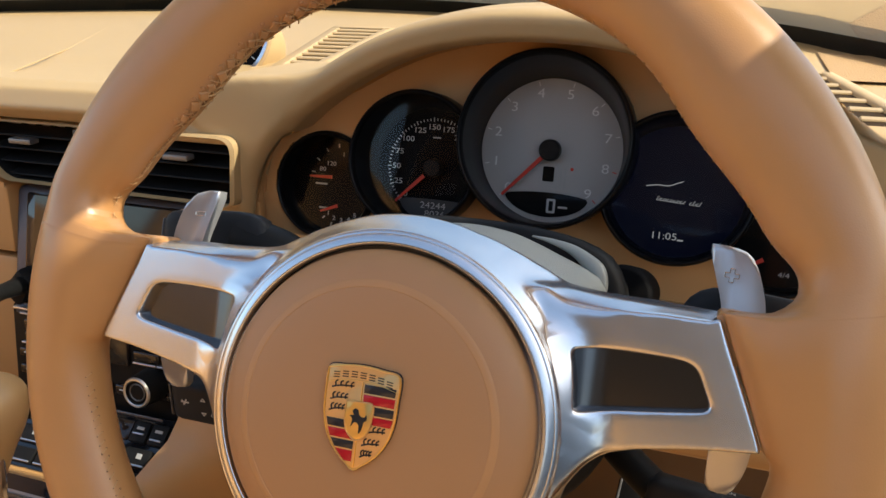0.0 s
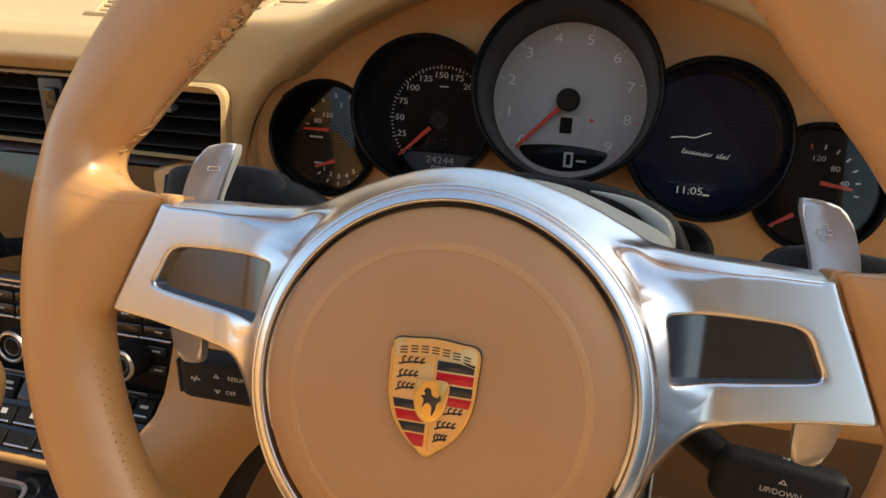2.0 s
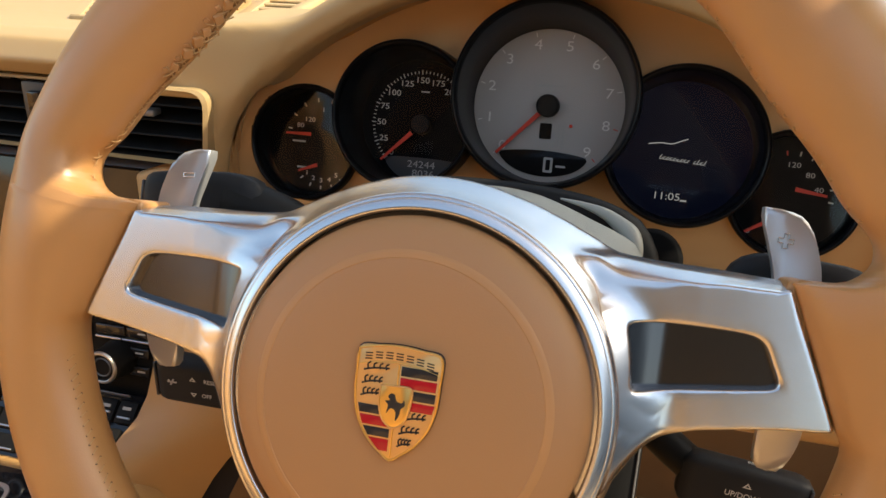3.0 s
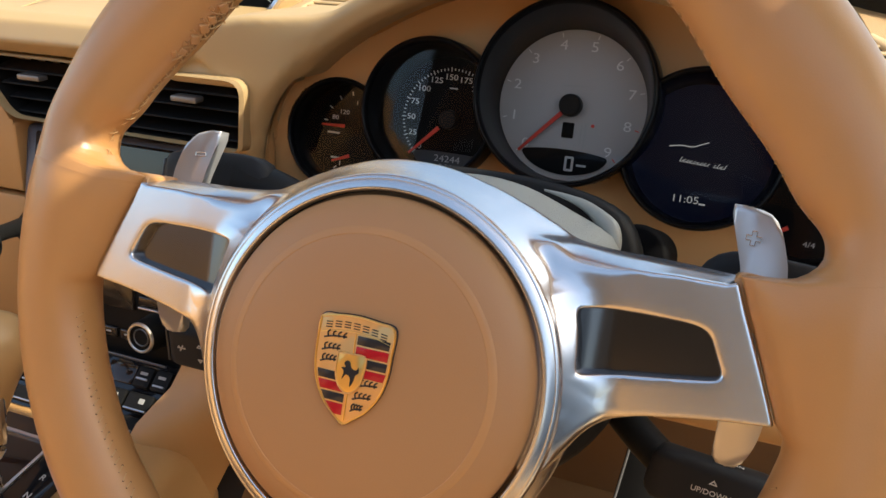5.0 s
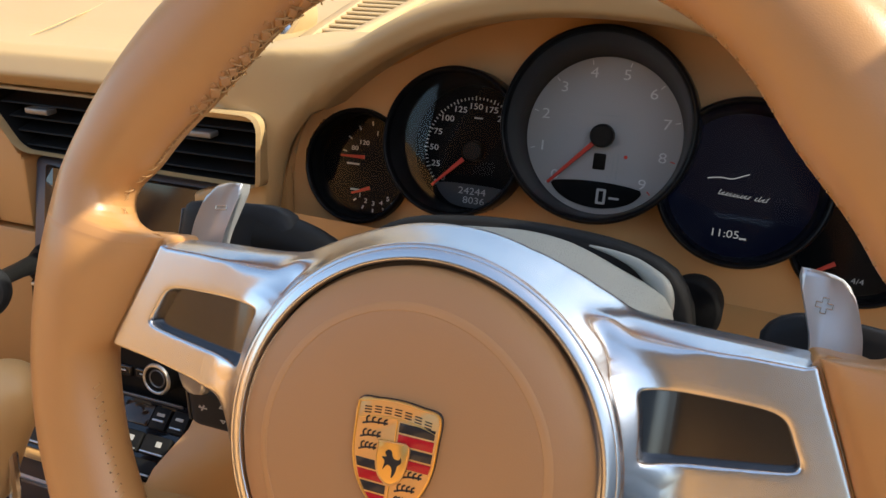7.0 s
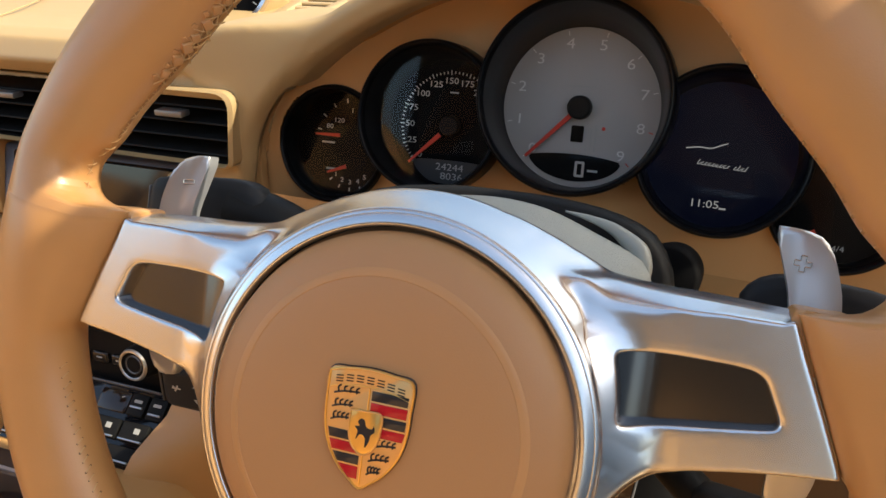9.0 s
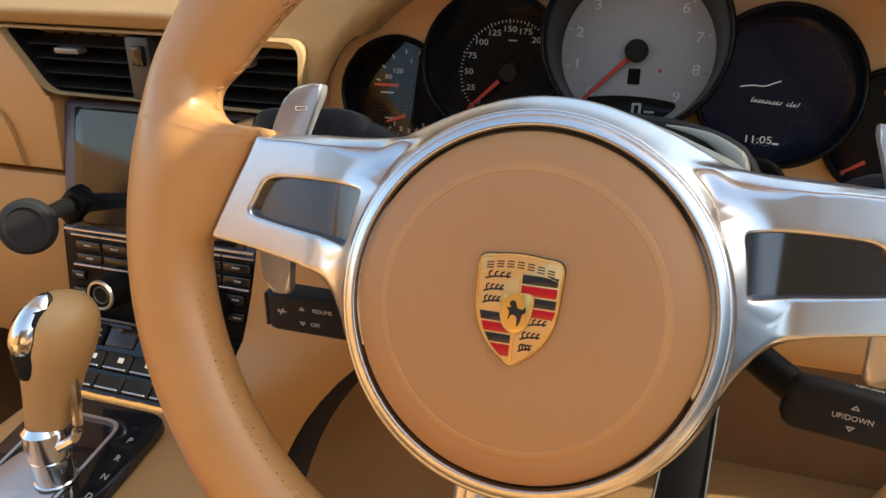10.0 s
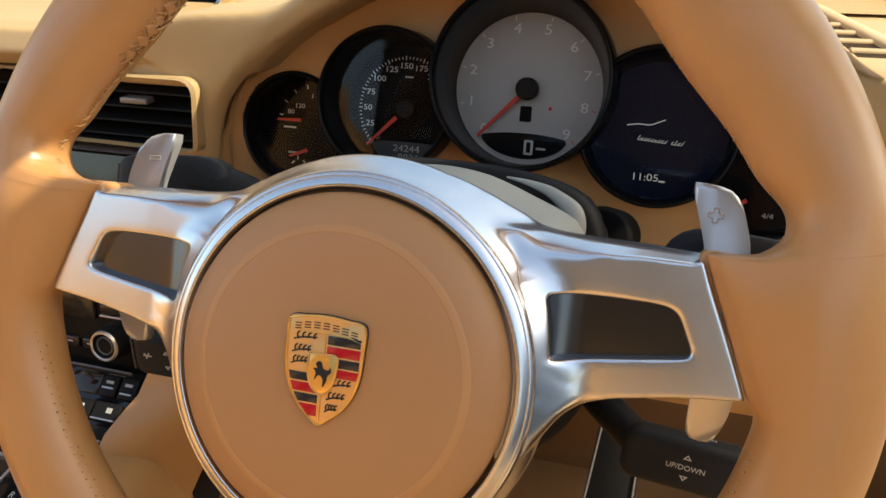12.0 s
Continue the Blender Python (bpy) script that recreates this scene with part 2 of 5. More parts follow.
# dial frame: x right, y up in the dials' plane, z towards the driver
DIAL = Matrix(((1, 0, 0, 0), (0, 0.2425, -0.9701, 0.310), (0, 0.9701, 0.2425, 0.755), (0, 0, 0, 1)))
MM = 0.001

# ---- ground and car shell ----
bm = bmesh.new()
bmesh.ops.create_grid(bm, x_segments=8, y_segments=8, size=400)
solid("ground", bm, asphalt, "grey paving outside the car", "ground", kind="structure")
solid("car_floor", box(1.6, 1.3, 0.02, at=(-0.32, 0.15, 0.21)), brown_carpet, "brown carpeted car floor", "floor", kind="structure")
# unseen slab, coloured light and brought forward to bounce sun onto the dash
solid("bounce_floor", box(1.6, 1.05, 0.22, 0.03, at=(-0.32, -0.595, 0.34)), dash_mat, "unseen sand-coloured slab at seat height that bounces light up", "floor", kind="structure")
# out of view; height set by what the display reflects
solid("wall_left", box(0.06, 2.6, 0.58, 0.02, at=(-1.15, -0.3, 0.505)), leather, "tan leather passenger door lining", "wall", kind="structure")
solid("wall_rear", box(1.6, 0.10, 0.68, 0.03, at=(-0.32, -1.08, 0.60)), taupe, "taupe lined rear wall of the cabin", "wall", kind="structure")
# unseen wall added for the gauges, paddles and spokes to reflect as dark
solid("dark_backdrop", box(1.07, 0.08, 1.16, 0.03, at=(-0.085, -0.98, 0.80)), taupe, "unseen dark wall added to keep gauge and spoke reflections dark", "wall", kind="structure")
# out of view; kept low so that skylight reaches the footwell
solid("wall_right", box(0.06, 2.6, 0.20, 0.02, at=(0.50, -0.3, 0.31)), leather, "tan leather driver door lining", "wall", kind="structure")
# unseen wall added to block low bright sky from the hub's reflections
solid("sky_blocker", box(0.2, 9.0, 2.6, 0.02, at=(4.6, -3.5, 1.3)), concrete, "unseen grey wall added to dim sky reflections in the hub", "wall", kind="structure")
solid("firewall", box(1.6, 0.03, 0.55, at=(-0.32, 0.62, 0.46)), brown_carpet, "brown carpeted firewall ahead of the pedals", "wall", kind="structure")
# out of view; set back so that sun still reaches the left grip
solid("roof", box(1.36, 0.09, 0.05, 0.015, at=(-0.317, 0.055, 1.235)), lining, "pale lined windscreen header", "roof", kind="structure")
# unseen plate added to shade the wheel; its notch lets sun onto the grip
solid("shade_plate", prism([(0.10, -0.03), (0.76, -0.03), (0.76, 0.20), (0.414, 0.20), (0.408, 0.108), (0.30, 0.102), (0.24, 0.092), (0.2145, 0.092), (0.2165, 0.125), (0.20, 0.14), (0.10, 0.14)], 1.10, 1.104), lining, "unseen notched plate added to shade the wheel from the sun", "roof", kind="structure")


# ---- seats ----
def car_seat(m, lean):
    """Sports seat: bolstered cushion, backrest leaning back by some degrees, headrest."""
    tilt = Matrix.Translation((0, -0.24, 0.0)) @ Matrix.Rotation(radians(lean), 4, 'X') @ Matrix.Translation((0, 0.24, 0.0))
    v = thing("car_seat", m, "tan leather sports seat with raised bolsters", "seat")

    def padded(rows, depth):
        rings = []
        for y, z, w in rows:
            a = np.linspace(-1, 1, 17)
            front = [(w * k, 0.050 * smooth_step((abs(k) - 0.55) / 0.35) - 0.02 * smooth_step((abs(k) - 0.9) / 0.1)) for k in a]
            rings.append((y, z, front, depth))
        return rings

    rings = []
    for y, z, front, dp in padded([(0.20, -0.035, 0.235), (0.19, -0.005, 0.25), (0.15, 0.010, 0.262), (0.0, 0.0, 0.268), (-0.18, -0.012, 0.262), (-0.30, -0.02, 0.25)], 0.07):
        rings.append([Vector((x, y, z + h)) for x, h in front] + [Vector((front[-1][0], y, -0.07)), Vector((front[0][0], y, -0.07))])
    part("cushion", loft(rings), seat_leather, v, "tan leather cushion", smooth=60)
    rings = []
    for y, z, front, dp in padded([(-0.22, 0.0, 0.235), (-0.235, 0.08, 0.25), (-0.262, 0.20, 0.265), (-0.295, 0.35, 0.255), (-0.318, 0.44, 0.22), (-0.326, 0.475, 0.18), (-0.340, 0.49, 0.14)], 0.09):
        rings.append([Vector((x, y + h, z)) for x, h in front] + [Vector((front[-1][0], y - dp, z)), Vector((front[0][0], y - dp, z))])
    part("backrest", moved(loft(rings), tilt), seat_leather, v, "tan leather backrest", smooth=60)
    rings = [[Vector((w * math.copysign(abs(math.cos(a)) ** 0.6, math.cos(a)), -0.365 + d * math.copysign(abs(math.sin(a)) ** 0.7, math.sin(a)), z)) for a in np.linspace(0, 2 * math.pi, 32, endpoint=False)]
             for z, w, d in ((0.475, 0.09, 0.025), (0.49, 0.115, 0.04), (0.53, 0.13, 0.047), (0.575, 0.122, 0.043), (0.595, 0.10, 0.03), (0.60, 0.07, 0.015))]
    part("headrest", moved(loft(rings), tilt), seat_leather, v, "tan leather headrest", smooth=60)
    return v


def smooth_step(v):
    v = min(1.0, max(0.0, v))
    return v * v * (3 - 2 * v)


# out of view; placed for bounce light and the tan reflections in the gauges
car_seat(pose(-0.755, -0.34, 0.50), 12)
car_seat(pose(0.0, -0.30, 0.52), 38)

# ---- dashboard ----
LIP = smooth_curve([(-0.03, 0.8355), (0.0, 0.836), (0.04, 0.8335), (0.085, 0.8235), (0.127, 0.804), (0.166, 0.7765), (0.1965, 0.741), (0.2085, 0.70), (0.2145, 0.66), (0.2165, 0.60)], 200)
LIP_X, LIP_Z = [p[0] for p in LIP], [p[1] for p in LIP]


def lip_z(x):
    """Height of the instrument hood's lip."""
    return float(np.interp(abs(x - 0.004), LIP_X, LIP_Z))


dashboard = thing("dashboard", pose(-0.32, 0.3, 0.5), "sand-coloured leather dashboard across the cabin", "dashboard")
DB = dashboard.matrix_world.inverted()


def far_y(x):
    """Where the top pad meets the windscreen."""
    return float(np.interp(x, [-1.12, -0.77, -0.58, -0.33, -0.20, 0.14, 0.19, 0.25, 0.47], [0.44, 0.584, 0.625, 0.668, 0.655, 0.571, 0.52, 0.455, 0.24]))


def top_z(y):
    return 0.79 + 0.10 * (y - 0.33)


def dash_profile(x):
    far = max(far_y(x), 0.40)
    return [(far + 0.02, 0.70), (far + 0.02, top_z(far) - 0.008), (far, top_z(far)), ((far + 0.39) / 2, top_z((far + 0.39) / 2)), (0.39, 0.7955), (0.33, 0.7905), (0.27, 0.7935), (0.242, 0.796), (0.228, 0.793),
            (0.221, 0.786), (0.219, 0.777), (0.222, 0.770), (0.235, 0.767), (0.245, 0.765)]




def pad_body(xs, front):
    """Closed body of the top pad over a stretch of the dash."""
    rings = []
    for x in xs:
        ease = 0.030 * smooth_step((x + 0.274) / 0.052) if x < 0 else 0.0
        pr = [(y + ease * smooth_step((0.30 - y) / 0.05), z) for y, z in dash_profile(x)] if front else dash_profile(x)[:5] + [(0.352, 0.790), (0.345, 0.775), (0.345, 0.72)]
        low = [(0.30, 0.74), (0.45, 0.70)] if front else [(0.45, 0.70)]
        rings.append([DB @ Vector((x, y, z)) for y, z in [tuple(p) for p in smooth_curve(pr, 40)] + low])
    return loft(rings)


# instrument hood: lip, rolled edge and the top that runs back to the windscreen

def hood_profile(x):
    z, cx = lip_z(x), 0.004
    d = (x - cx) / 0.216
    ox = cx + (x - cx) * (1 + 0.03 * min(1, abs(d) * 1.6))       # the outer skin stands wide of the lip
    pad = lambda y: float(np.interp(y, [0.222, 0.228, 0.242, 0.27, 0.33, 0.39, 0.7], [0.77, 0.789, 0.796, 0.7935, 0.7905, 0.7955, 0.827]))
    hood = lambda y: float(np.interp(y, [0.262, 0.285, 0.33, 0.42, 0.52, 0.7], [z + 0.0165, z + 0.019, z + 0.016, 0.82 + (z - 0.82) * 0.6, 0.812 + (z - 0.82) * 0.3, 0.80]))
    top = [(ox, y, math.log(math.exp(400 * (pad(y) + 0.001)) + math.exp(400 * hood(y))) / 400) for y in (0.285, 0.33, 0.40, 0.48)]
    return [(x, 0.278, z - 0.004), (x, 0.262, z - 0.003), (x, 0.254, z - 0.001), (x + (ox - x) * 0.15, 0.250, z + 0.003), (x + (ox - x) * 0.5, 0.2495, z + 0.008),
            (ox, 0.253, z + 0.013), (ox, 0.262, z + 0.0165)] + top + [(ox, far_y(x), top_z(far_y(x)) + 0.001)]


def hood_body():
    rings = []
    for x in np.linspace(-0.172, 0.180, 60):
        top = smooth_curve(hood_profile(x), 44)
        f = far_y(x)
        rings.append([DB @ Vector(p) for p in top] + [DB @ Vector((top[-1][0], f, 0.70)), DB @ Vector((x, 0.352, 0.70)), DB @ Vector((x, 0.352, lip_z(x) - 0.004))])
    return loft(rings)


# rolled lip swept along the arch; it widens into a panel towards the vents
half = [(x_, z_) for x_, z_ in zip(LIP_X, LIP_Z) if x_ > 0.001]
arch = smooth_curve([(0.004 - x_, z_) for x_, z_ in half[::-1]] + [(0.004, 0.836)] + [(0.004 + x_, z_) for x_, z_ in half], 150)


def swept(section, closed=True):
    rings = []
    for k, p in enumerate(arch):
        d = arch[min(k + 1, len(arch) - 1)] - arch[max(k - 1, 0)]
        o = np.array((-d[1], d[0])) / np.linalg.norm(d)
        e = min(1.0, max(0.0, (0.800 - p[1]) / 0.05))
        e = e * e * (3 - 2 * e)
        w = 0.018 + 0.050 * e
        ring = []
        for q in section(w, e):
            x, z = p[0] + o[0] * q[0], p[1] + o[1] * q[0]
            edge = -0.2065 - 0.06 * min(1.0, max(0.0, (z - 0.762) / 0.02) + max(0.0, (0.712 - z) / 0.006))      # butts against the vent trim
            if x > 0.12:         # narrow towards the driver's door
                z = min(z, float(np.interp(x, [0.12, 0.15, 0.175, 0.20], [0.835, 0.812, 0.797, 0.787])))
            ring.append(DB @ Vector((max(x, edge), q[1], z)))
        rings.append(ring)
    return loft(rings, closed=closed)


def lip_section(w, e):
    f = 0.0075 * e
    return [(-0.0012 + 0.016 * e, 0.345), (-0.0012 + 0.015 * e, 0.31), (-0.0012 + 0.006 * e, 0.272 - f), (0.0, 0.262 - f), (0.003, 0.2545 - f), (0.007, 0.250 - f), (w * 0.35 + 0.004, 0.2485 - f), (w - 0.003, 0.2505 - 0.0125 * e), (w - 0.0005, 0.257 - 0.014 * e), (w, 0.268), (w - 0.001, 0.30), (w - 0.003, 0.345)]


# the pad's front draws back over the vents; a sloping apron closes it down to their trim
apron = loft([[DB @ Vector((x, y, z)) for y, z in ((0.239 + g_, 0.757), (0.240 + g_, 0.766), (0.2445 + g_, 0.776 - g_), (0.2535 + g_, 0.787 - 2 * g_), (0.30, 0.785 - 2 * g_), (0.30, 0.757))]
              for x, g_ in ((x_, 0.010 * smooth_step((x_ + 0.212) / 0.026)) for x_ in np.linspace(-0.268, -0.186, 16))])
skin = fused([apron, pad_body(np.linspace(-1.12, -0.222, 40), True), pad_body(np.linspace(-0.224, 0.235, 30), False), pad_body(np.linspace(0.233, 0.47, 14), True), hood_body(), swept(lip_section)], 0.002, 9)
part("top_pad", skin, dash_mat, dashboard, "sand leather top pad that arches into the instrument hood", smooth=80)
part("instrument_recess", swept(lambda w, e: [(-0.010 + 0.024 * e, 0.340), (-0.008 + 0.022 * e, 0.32), (-0.005 + 0.018 * e, 0.30), (-0.002 + 0.011 * e, 0.285), (0.0012 + 0.001 * e, 0.270 - 0.0075 * e)], closed=False), recess_lit_tan, dashboard, "tan recess round the gauges, lightened against the hood's shade", smooth=70)
# panel round the gauges, pierced for their tubes and rolling towards the column
HOLES = [(6.4, 6.0, 59.0), (-85.0, -14.0, 48.6), (93.0, -18.2, 49.4), (-157.5, -38.0, 40.0), (160.0, -41.5, 39.6)]
DI = DIAL.inverted()
panel_line = smooth_curve([(0.314, 0.850), (0.304, 0.80), (0.294, 0.757), (0.286, 0.72), (0.283, 0.69), (0.285, 0.665), (0.287, 0.60)], 110)
rings = [[DB @ Vector((x, y - 0.012 * ((x - 0.004) / 0.24) ** 2, z)) for y, z in panel_line] for x in np.linspace(-0.222, 0.230, 200)]
bm = loft(rings, closed=False)
W2D = DI @ dashboard.matrix_world
gone = []
for f in bm.faces:
    c = dashboard.matrix_world @ f.calc_center_median()
    q = W2D @ f.calc_center_median() * 1000
    if c.z > lip_z(0.004 + (c.x - 0.004) * 0.93) + 0.004 or any(math.hypot(q.x - hx, q.y - hy) < hr - 0.8 for hx, hy, hr in HOLES):
        gone.append(f)
bmesh.ops.delete(bm, geom=gone, context='FACES')
for v_ in bm.verts:                  # the cut edge follows the tubes
    for hx, hy, hr in HOLES:
        q = W2D @ v_.co * 1000
        d_ = math.hypot(q.x - hx, q.y - hy)
        if d_ < hr - 0.4:
            k_ = (hr - 0.4) / d_
            v_.co = W2D.inverted() @ (Vector((hx + (q.x - hx) * k_, hy + (q.y - hy) * k_, q.z)) / 1000)
part("instrument_panel", bm, recess_lit_tan, dashboard, "lightened tan panel pierced by the gauges", smooth=60)


def slab_from(pts, thick, parent, name, material, label=""):
    """A flat panel through four world points, thickened away from the driver."""
    a, b, c, d = [Vector(p) for p in pts]
    n = (b - a).cross(d - a).normalized()
    bm = bmesh.new()
    f = [bm.verts.new(DB @ p) for p in (a, b, c, d)]
    g = [bm.verts.new(DB @ (p - n * thick)) for p in (a, b, c, d)]
    bm.faces.new(f)
    bm.faces.new(g[::-1])
    for i in range(4):
        bm.faces.new((f[i], f[(i + 1) % 4], g[(i + 1) % 4], g[i]))
    bmesh.ops.bevel(bm, geom=bm.edges[:], offset=min(0.004, thick * 0.4), segments=2, profile=0.5, affect='EDGES')
    return part(name, bm, material, parent, label)


# passenger side fascia
bm = prism(rounded([(-1.12, 0.652), (-0.4245, 0.652), (-0.4205, 0.7085), (-0.4245, 0.7105), (-0.459, 0.768), (-1.12, 0.768)], 0.002, 2), -0.03, 0.0, 0.0025)
part("upper_fascia", moved(bm, Matrix.Translation(DB @ Vector((0, 0.237, 0))) @ Matrix.Rotation(radians(90), 4, 'X')), leather, dashboard, "tan leather fascia beside the vents")
slab_from([(-1.12, 0.222, 0.50), (-0.428, 0.222, 0.50), (-0.4245, 0.238, 0.648), (-1.12, 0.238, 0.648)], 0.03, dashboard, "glovebox_lid", leather, "tan leather glovebox lid below a seam")
# glovebox handle recess, an arched pull
part("glovebox_pull", moved(prism(smooth_curve([(-0.075, 0.0), (-0.06, 0.036), (0.0, 0.046), (0.018, 0.036), (0.027, 0.0)], 30), 0.0, 0.004, 0.002), Matrix.Translation(DB @ Vector((-0.485, 0.2365, 0.654))) @ pose(0, 0, 0, 90, 0, 0)), leather, dashboard)
slab_from([(-0.250, 0.262, 0.58), (-0.203, 0.262, 0.58), (-0.203, 0.262, 0.735), (-0.250, 0.262, 0.735)], 0.01, dashboard, "side_panel", leather, "tan panel beside the vent")
# knee panel with its lower lip, under the gauges and down the driver's side
rings = []
for x in np.linspace(0.03, 0.47, 20):
    pr = [(0.312, 0.690), (0.290, 0.668), (0.25, 0.655), (0.215, 0.640), (0.201, 0.620), (0.200, 0.602), (0.206, 0.597), (0.24, 0.596), (0.36, 0.60)]
    rings.append([DB @ Vector((x, y, z)) for y, z in smooth_curve(pr, 30)])
part("knee_panel", loft(rings, closed=False), leather, dashboard, "tan lower panel with a rounded lip", smooth=60)
# flank that sweeps from the dash down beside the centre stack
LE = smooth_curve([(-0.238, 0.240, 0.70), (-0.243, 0.219, 0.62), (-0.251, 0.208, 0.565), (-0.258, 0.196, 0.535), (-0.275, 0.157, 0.500), (-0.285, 0.13, 0.40)], 20)
RE = smooth_curve([(-0.01, 0.300, 0.665), (-0.08, 0.270, 0.605), (-0.15, 0.215, 0.551), (-0.19, 0.20, 0.51), (-0.222, 0.195, 0.455), (-0.25, 0.17, 0.37)], 20)
R2 = [np.array(p) + np.array((0.004 + 0.020 * max(0.0, (k - 7) / 12), 0.012, -0.004)) for k, p in enumerate(RE)]
R3 = smooth_curve([(0.05, 0.40, 0.65), (0.02, 0.40, 0.59), (-0.03, 0.38, 0.54), (-0.06, 0.36, 0.48), (-0.09, 0.34, 0.42), (-0.12, 0.32, 0.34)], 20)


def sheet(a_, b_, bulge, n=14):
    rings = []
    for p, q in zip(a_, b_):
        rings.append([DB @ Vector(p + (q - p) * s + np.array((0.0, -bulge * math.sin(math.pi * s), bulge * 0.5 * math.sin(math.pi * s)))) for s in np.linspace(0, 1, n)])
    return loft(rings, closed=False)


part("flank", sheet(LE, RE, 0.012), leather, dashboard, "smooth tan flank beside the centre stack", smooth=60)
# near-black strip closes the gap between flank and footwell carpet
part("dark_gap", sheet([p + np.array((-0.004, 0.008, 0)) for p in RE], R2, 0.0, 4), carpet, dashboard, "near-black strip in the gap beside the flank", smooth=60)
part("footwell_side", sheet(R2, R3, 0.015), brown_carpet, dashboard, "brown carpet on the footwell's side", smooth=60)

# grilles in the top pad
def surf_z(y):
    """Height of the pad's top along the car."""
    return float(np.interp(y, [0.242, 0.27, 0.30, 0.33, 0.36, 0.39, 0.70], [0.796, 0.7935, 0.7915, 0.7905, 0.7928, 0.7960, 0.827]))


def slats_on_top(name, left, right, y0, y1, n, label, lift=0.0, rails=2):
    """Slatted outlet in the pad: left and right are its edges as (x at y0, x at y1)."""
    top_at = lambda y: surf_z(y0) + (surf_z(y1) - surf_z(y0)) * (y - y0) / (y1 - y0) + lift
    g = thing(name, Matrix.Translation((left[0], y0, top_at(y0))), label, "defroster grille")
    base = Vector((left[0], y0, top_at(y0)))
    # flat sheet on the pad, coloured dark as the shade between the slats
    q = [Vector((left[0], y0, top_at(y0) + 0.0009)) - base, Vector((right[0], y0, top_at(y0) + 0.0009)) - base, Vector((right[1], y1, top_at(y1) + 0.0009)) - base, Vector((left[1], y1, top_at(y1) + 0.0009)) - base]
    bm = bmesh.new()
    bm.faces.new([bm.verts.new(p) for p in q])
    part("recess", bm, grille_dark, g, "flat dark sheet painted for the shade between slats")
    for k in range(n):
        f = (k + 0.5) / n
        y = y0 + (y1 - y0) * f
        xa, xb = left[0] + (left[1] - left[0]) * f, right[0] + (right[1] - right[0]) * f
        part("slat", moved(box(abs(xb - xa) + 0.002, (y1 - y0) / n * (0.40 if n > 8 else 0.24), 0.003 if n > 8 else 0.0016, 0.0009, 1), pose(0, 0, 0, 8, 0, 0)), dash_mat, g, m=Matrix.Translation(Vector(((xa + xb) / 2, y, top_at(y) + 0.0016)) - base))
    for f, yy in ((1.0, y1 + 0.005), (0.0, y0 - 0.005))[:rails]:
        xa, xb = left[0] + (left[1] - left[0]) * f, right[0] + (right[1] - right[0]) * f
        part("frame_end", box(xb - xa + 0.006, 0.009, 0.006, 0.0015, 2), dash_mat, g, m=Matrix.Translation(Vector(((xa + xb) / 2, yy, top_at(yy) + 0.0005)) - base))
    for e in (right, left)[:rails]:
        a_, b_ = Vector((e[0], y0 - 0.004, top_at(y0) + 0.002)) - base, Vector((e[1], y1 + 0.004, top_at(y1) + 0.002)) - base
        d_ = (b_ - a_).normalized()
        s_ = Vector((0.0055, 0, 0))
        part("frame_edge", loft([[p - s_ * 1.1 + Vector((0, 0, -0.004)), p - s_, p - s_ * 0.75 + Vector((0, 0, 0.0016)), p + s_ * 0.75 + Vector((0, 0, 0.0016)), p + s_, p + s_ * 1.1 + Vector((0, 0, -0.004))] for p in (a_ - d_ * 0.004, a_, b_, b_ + d_ * 0.004)]), dash_mat, g, smooth=50)
    return g


slats_on_top("defroster_grille", (-0.240, -0.272), (-0.208, -0.214), 0.362, 0.535, 11, "cream slatted defroster outlet beside the hood")
slats_on_top("defroster_grille", (-0.362, -0.452), (-0.318, -0.410), 0.328, 0.500, 11, "cream slatted defroster outlet beside the clock")
slats_on_top("side_defroster_grille", (0.187, 0.172), (0.213, 0.183), 0.229, 0.405, 6, "cream slatted side defroster outlet", 0.003, 1)
bm = bmesh.new()
bm.faces.new([bm.verts.new(p) for p in ((0.188, 0.405, top_z(0.405) + 0.002), (0.33, 0.405, top_z(0.405) + 0.002), (0.33, 0.47, top_z(0.47) + 0.002), (0.182, 0.50, top_z(0.50) + 0.002))])
solid("speaker_grille", bm, mat("perforated_cover", (0.40, 0.25, 0.115), 0.7, grain=1.0, grain_scale=700, blotch=0.05, voronoi=True), "perforated tan speaker cover in the dash top", "speaker cover")

part("pad_crease", tube([DB @ Vector(p) for p in ((-0.43, 0.255, 0.7936), (-0.446, 0.281, 0.7916), (-0.501, 0.41, 0.7972), (-0.563, 0.569, 0.8134))], 0.0007, 8), dash_mat, dashboard, "faint raised crease across the pad")

# clock in its pod on the dash
clock = thing("dash_clock", pose(-0.297, 0.388, 0.811, 62, 0, 0), "round black clock with chrome ring on the dash", "clock")
part("pod", lathe([(0.0, -0.03), (0.036, -0.028), (0.040, -0.012), (0.0385, 0.002), (0.036, 0.0035)], 48), dash_mat, clock, "cream pod")
part("ring", lathe([(0.0365, 0.001), (0.0365, 0.005), (0.034, 0.006), (0.032, 0.002)], 48), chrome, clock, "chrome ring")
part("face", lathe([(0.0001, 0.0015), (0.033, 0.0015)], 48), dial_black, clock)
part("pointer", box(0.0012, 0.024, 0.0006, at=(0, 0.010, 0.0022)), red_paint, clock, "red pointer")
for k in range(12):
    a_ = radians(30 * k)
    part("tick", moved(box(0.0042, 0.0009, 0.0004), pose(0.027 * math.cos(a_), 0.027 * math.sin(a_), 0.0018, 0, 0, 30 * k)), white_print, clock)

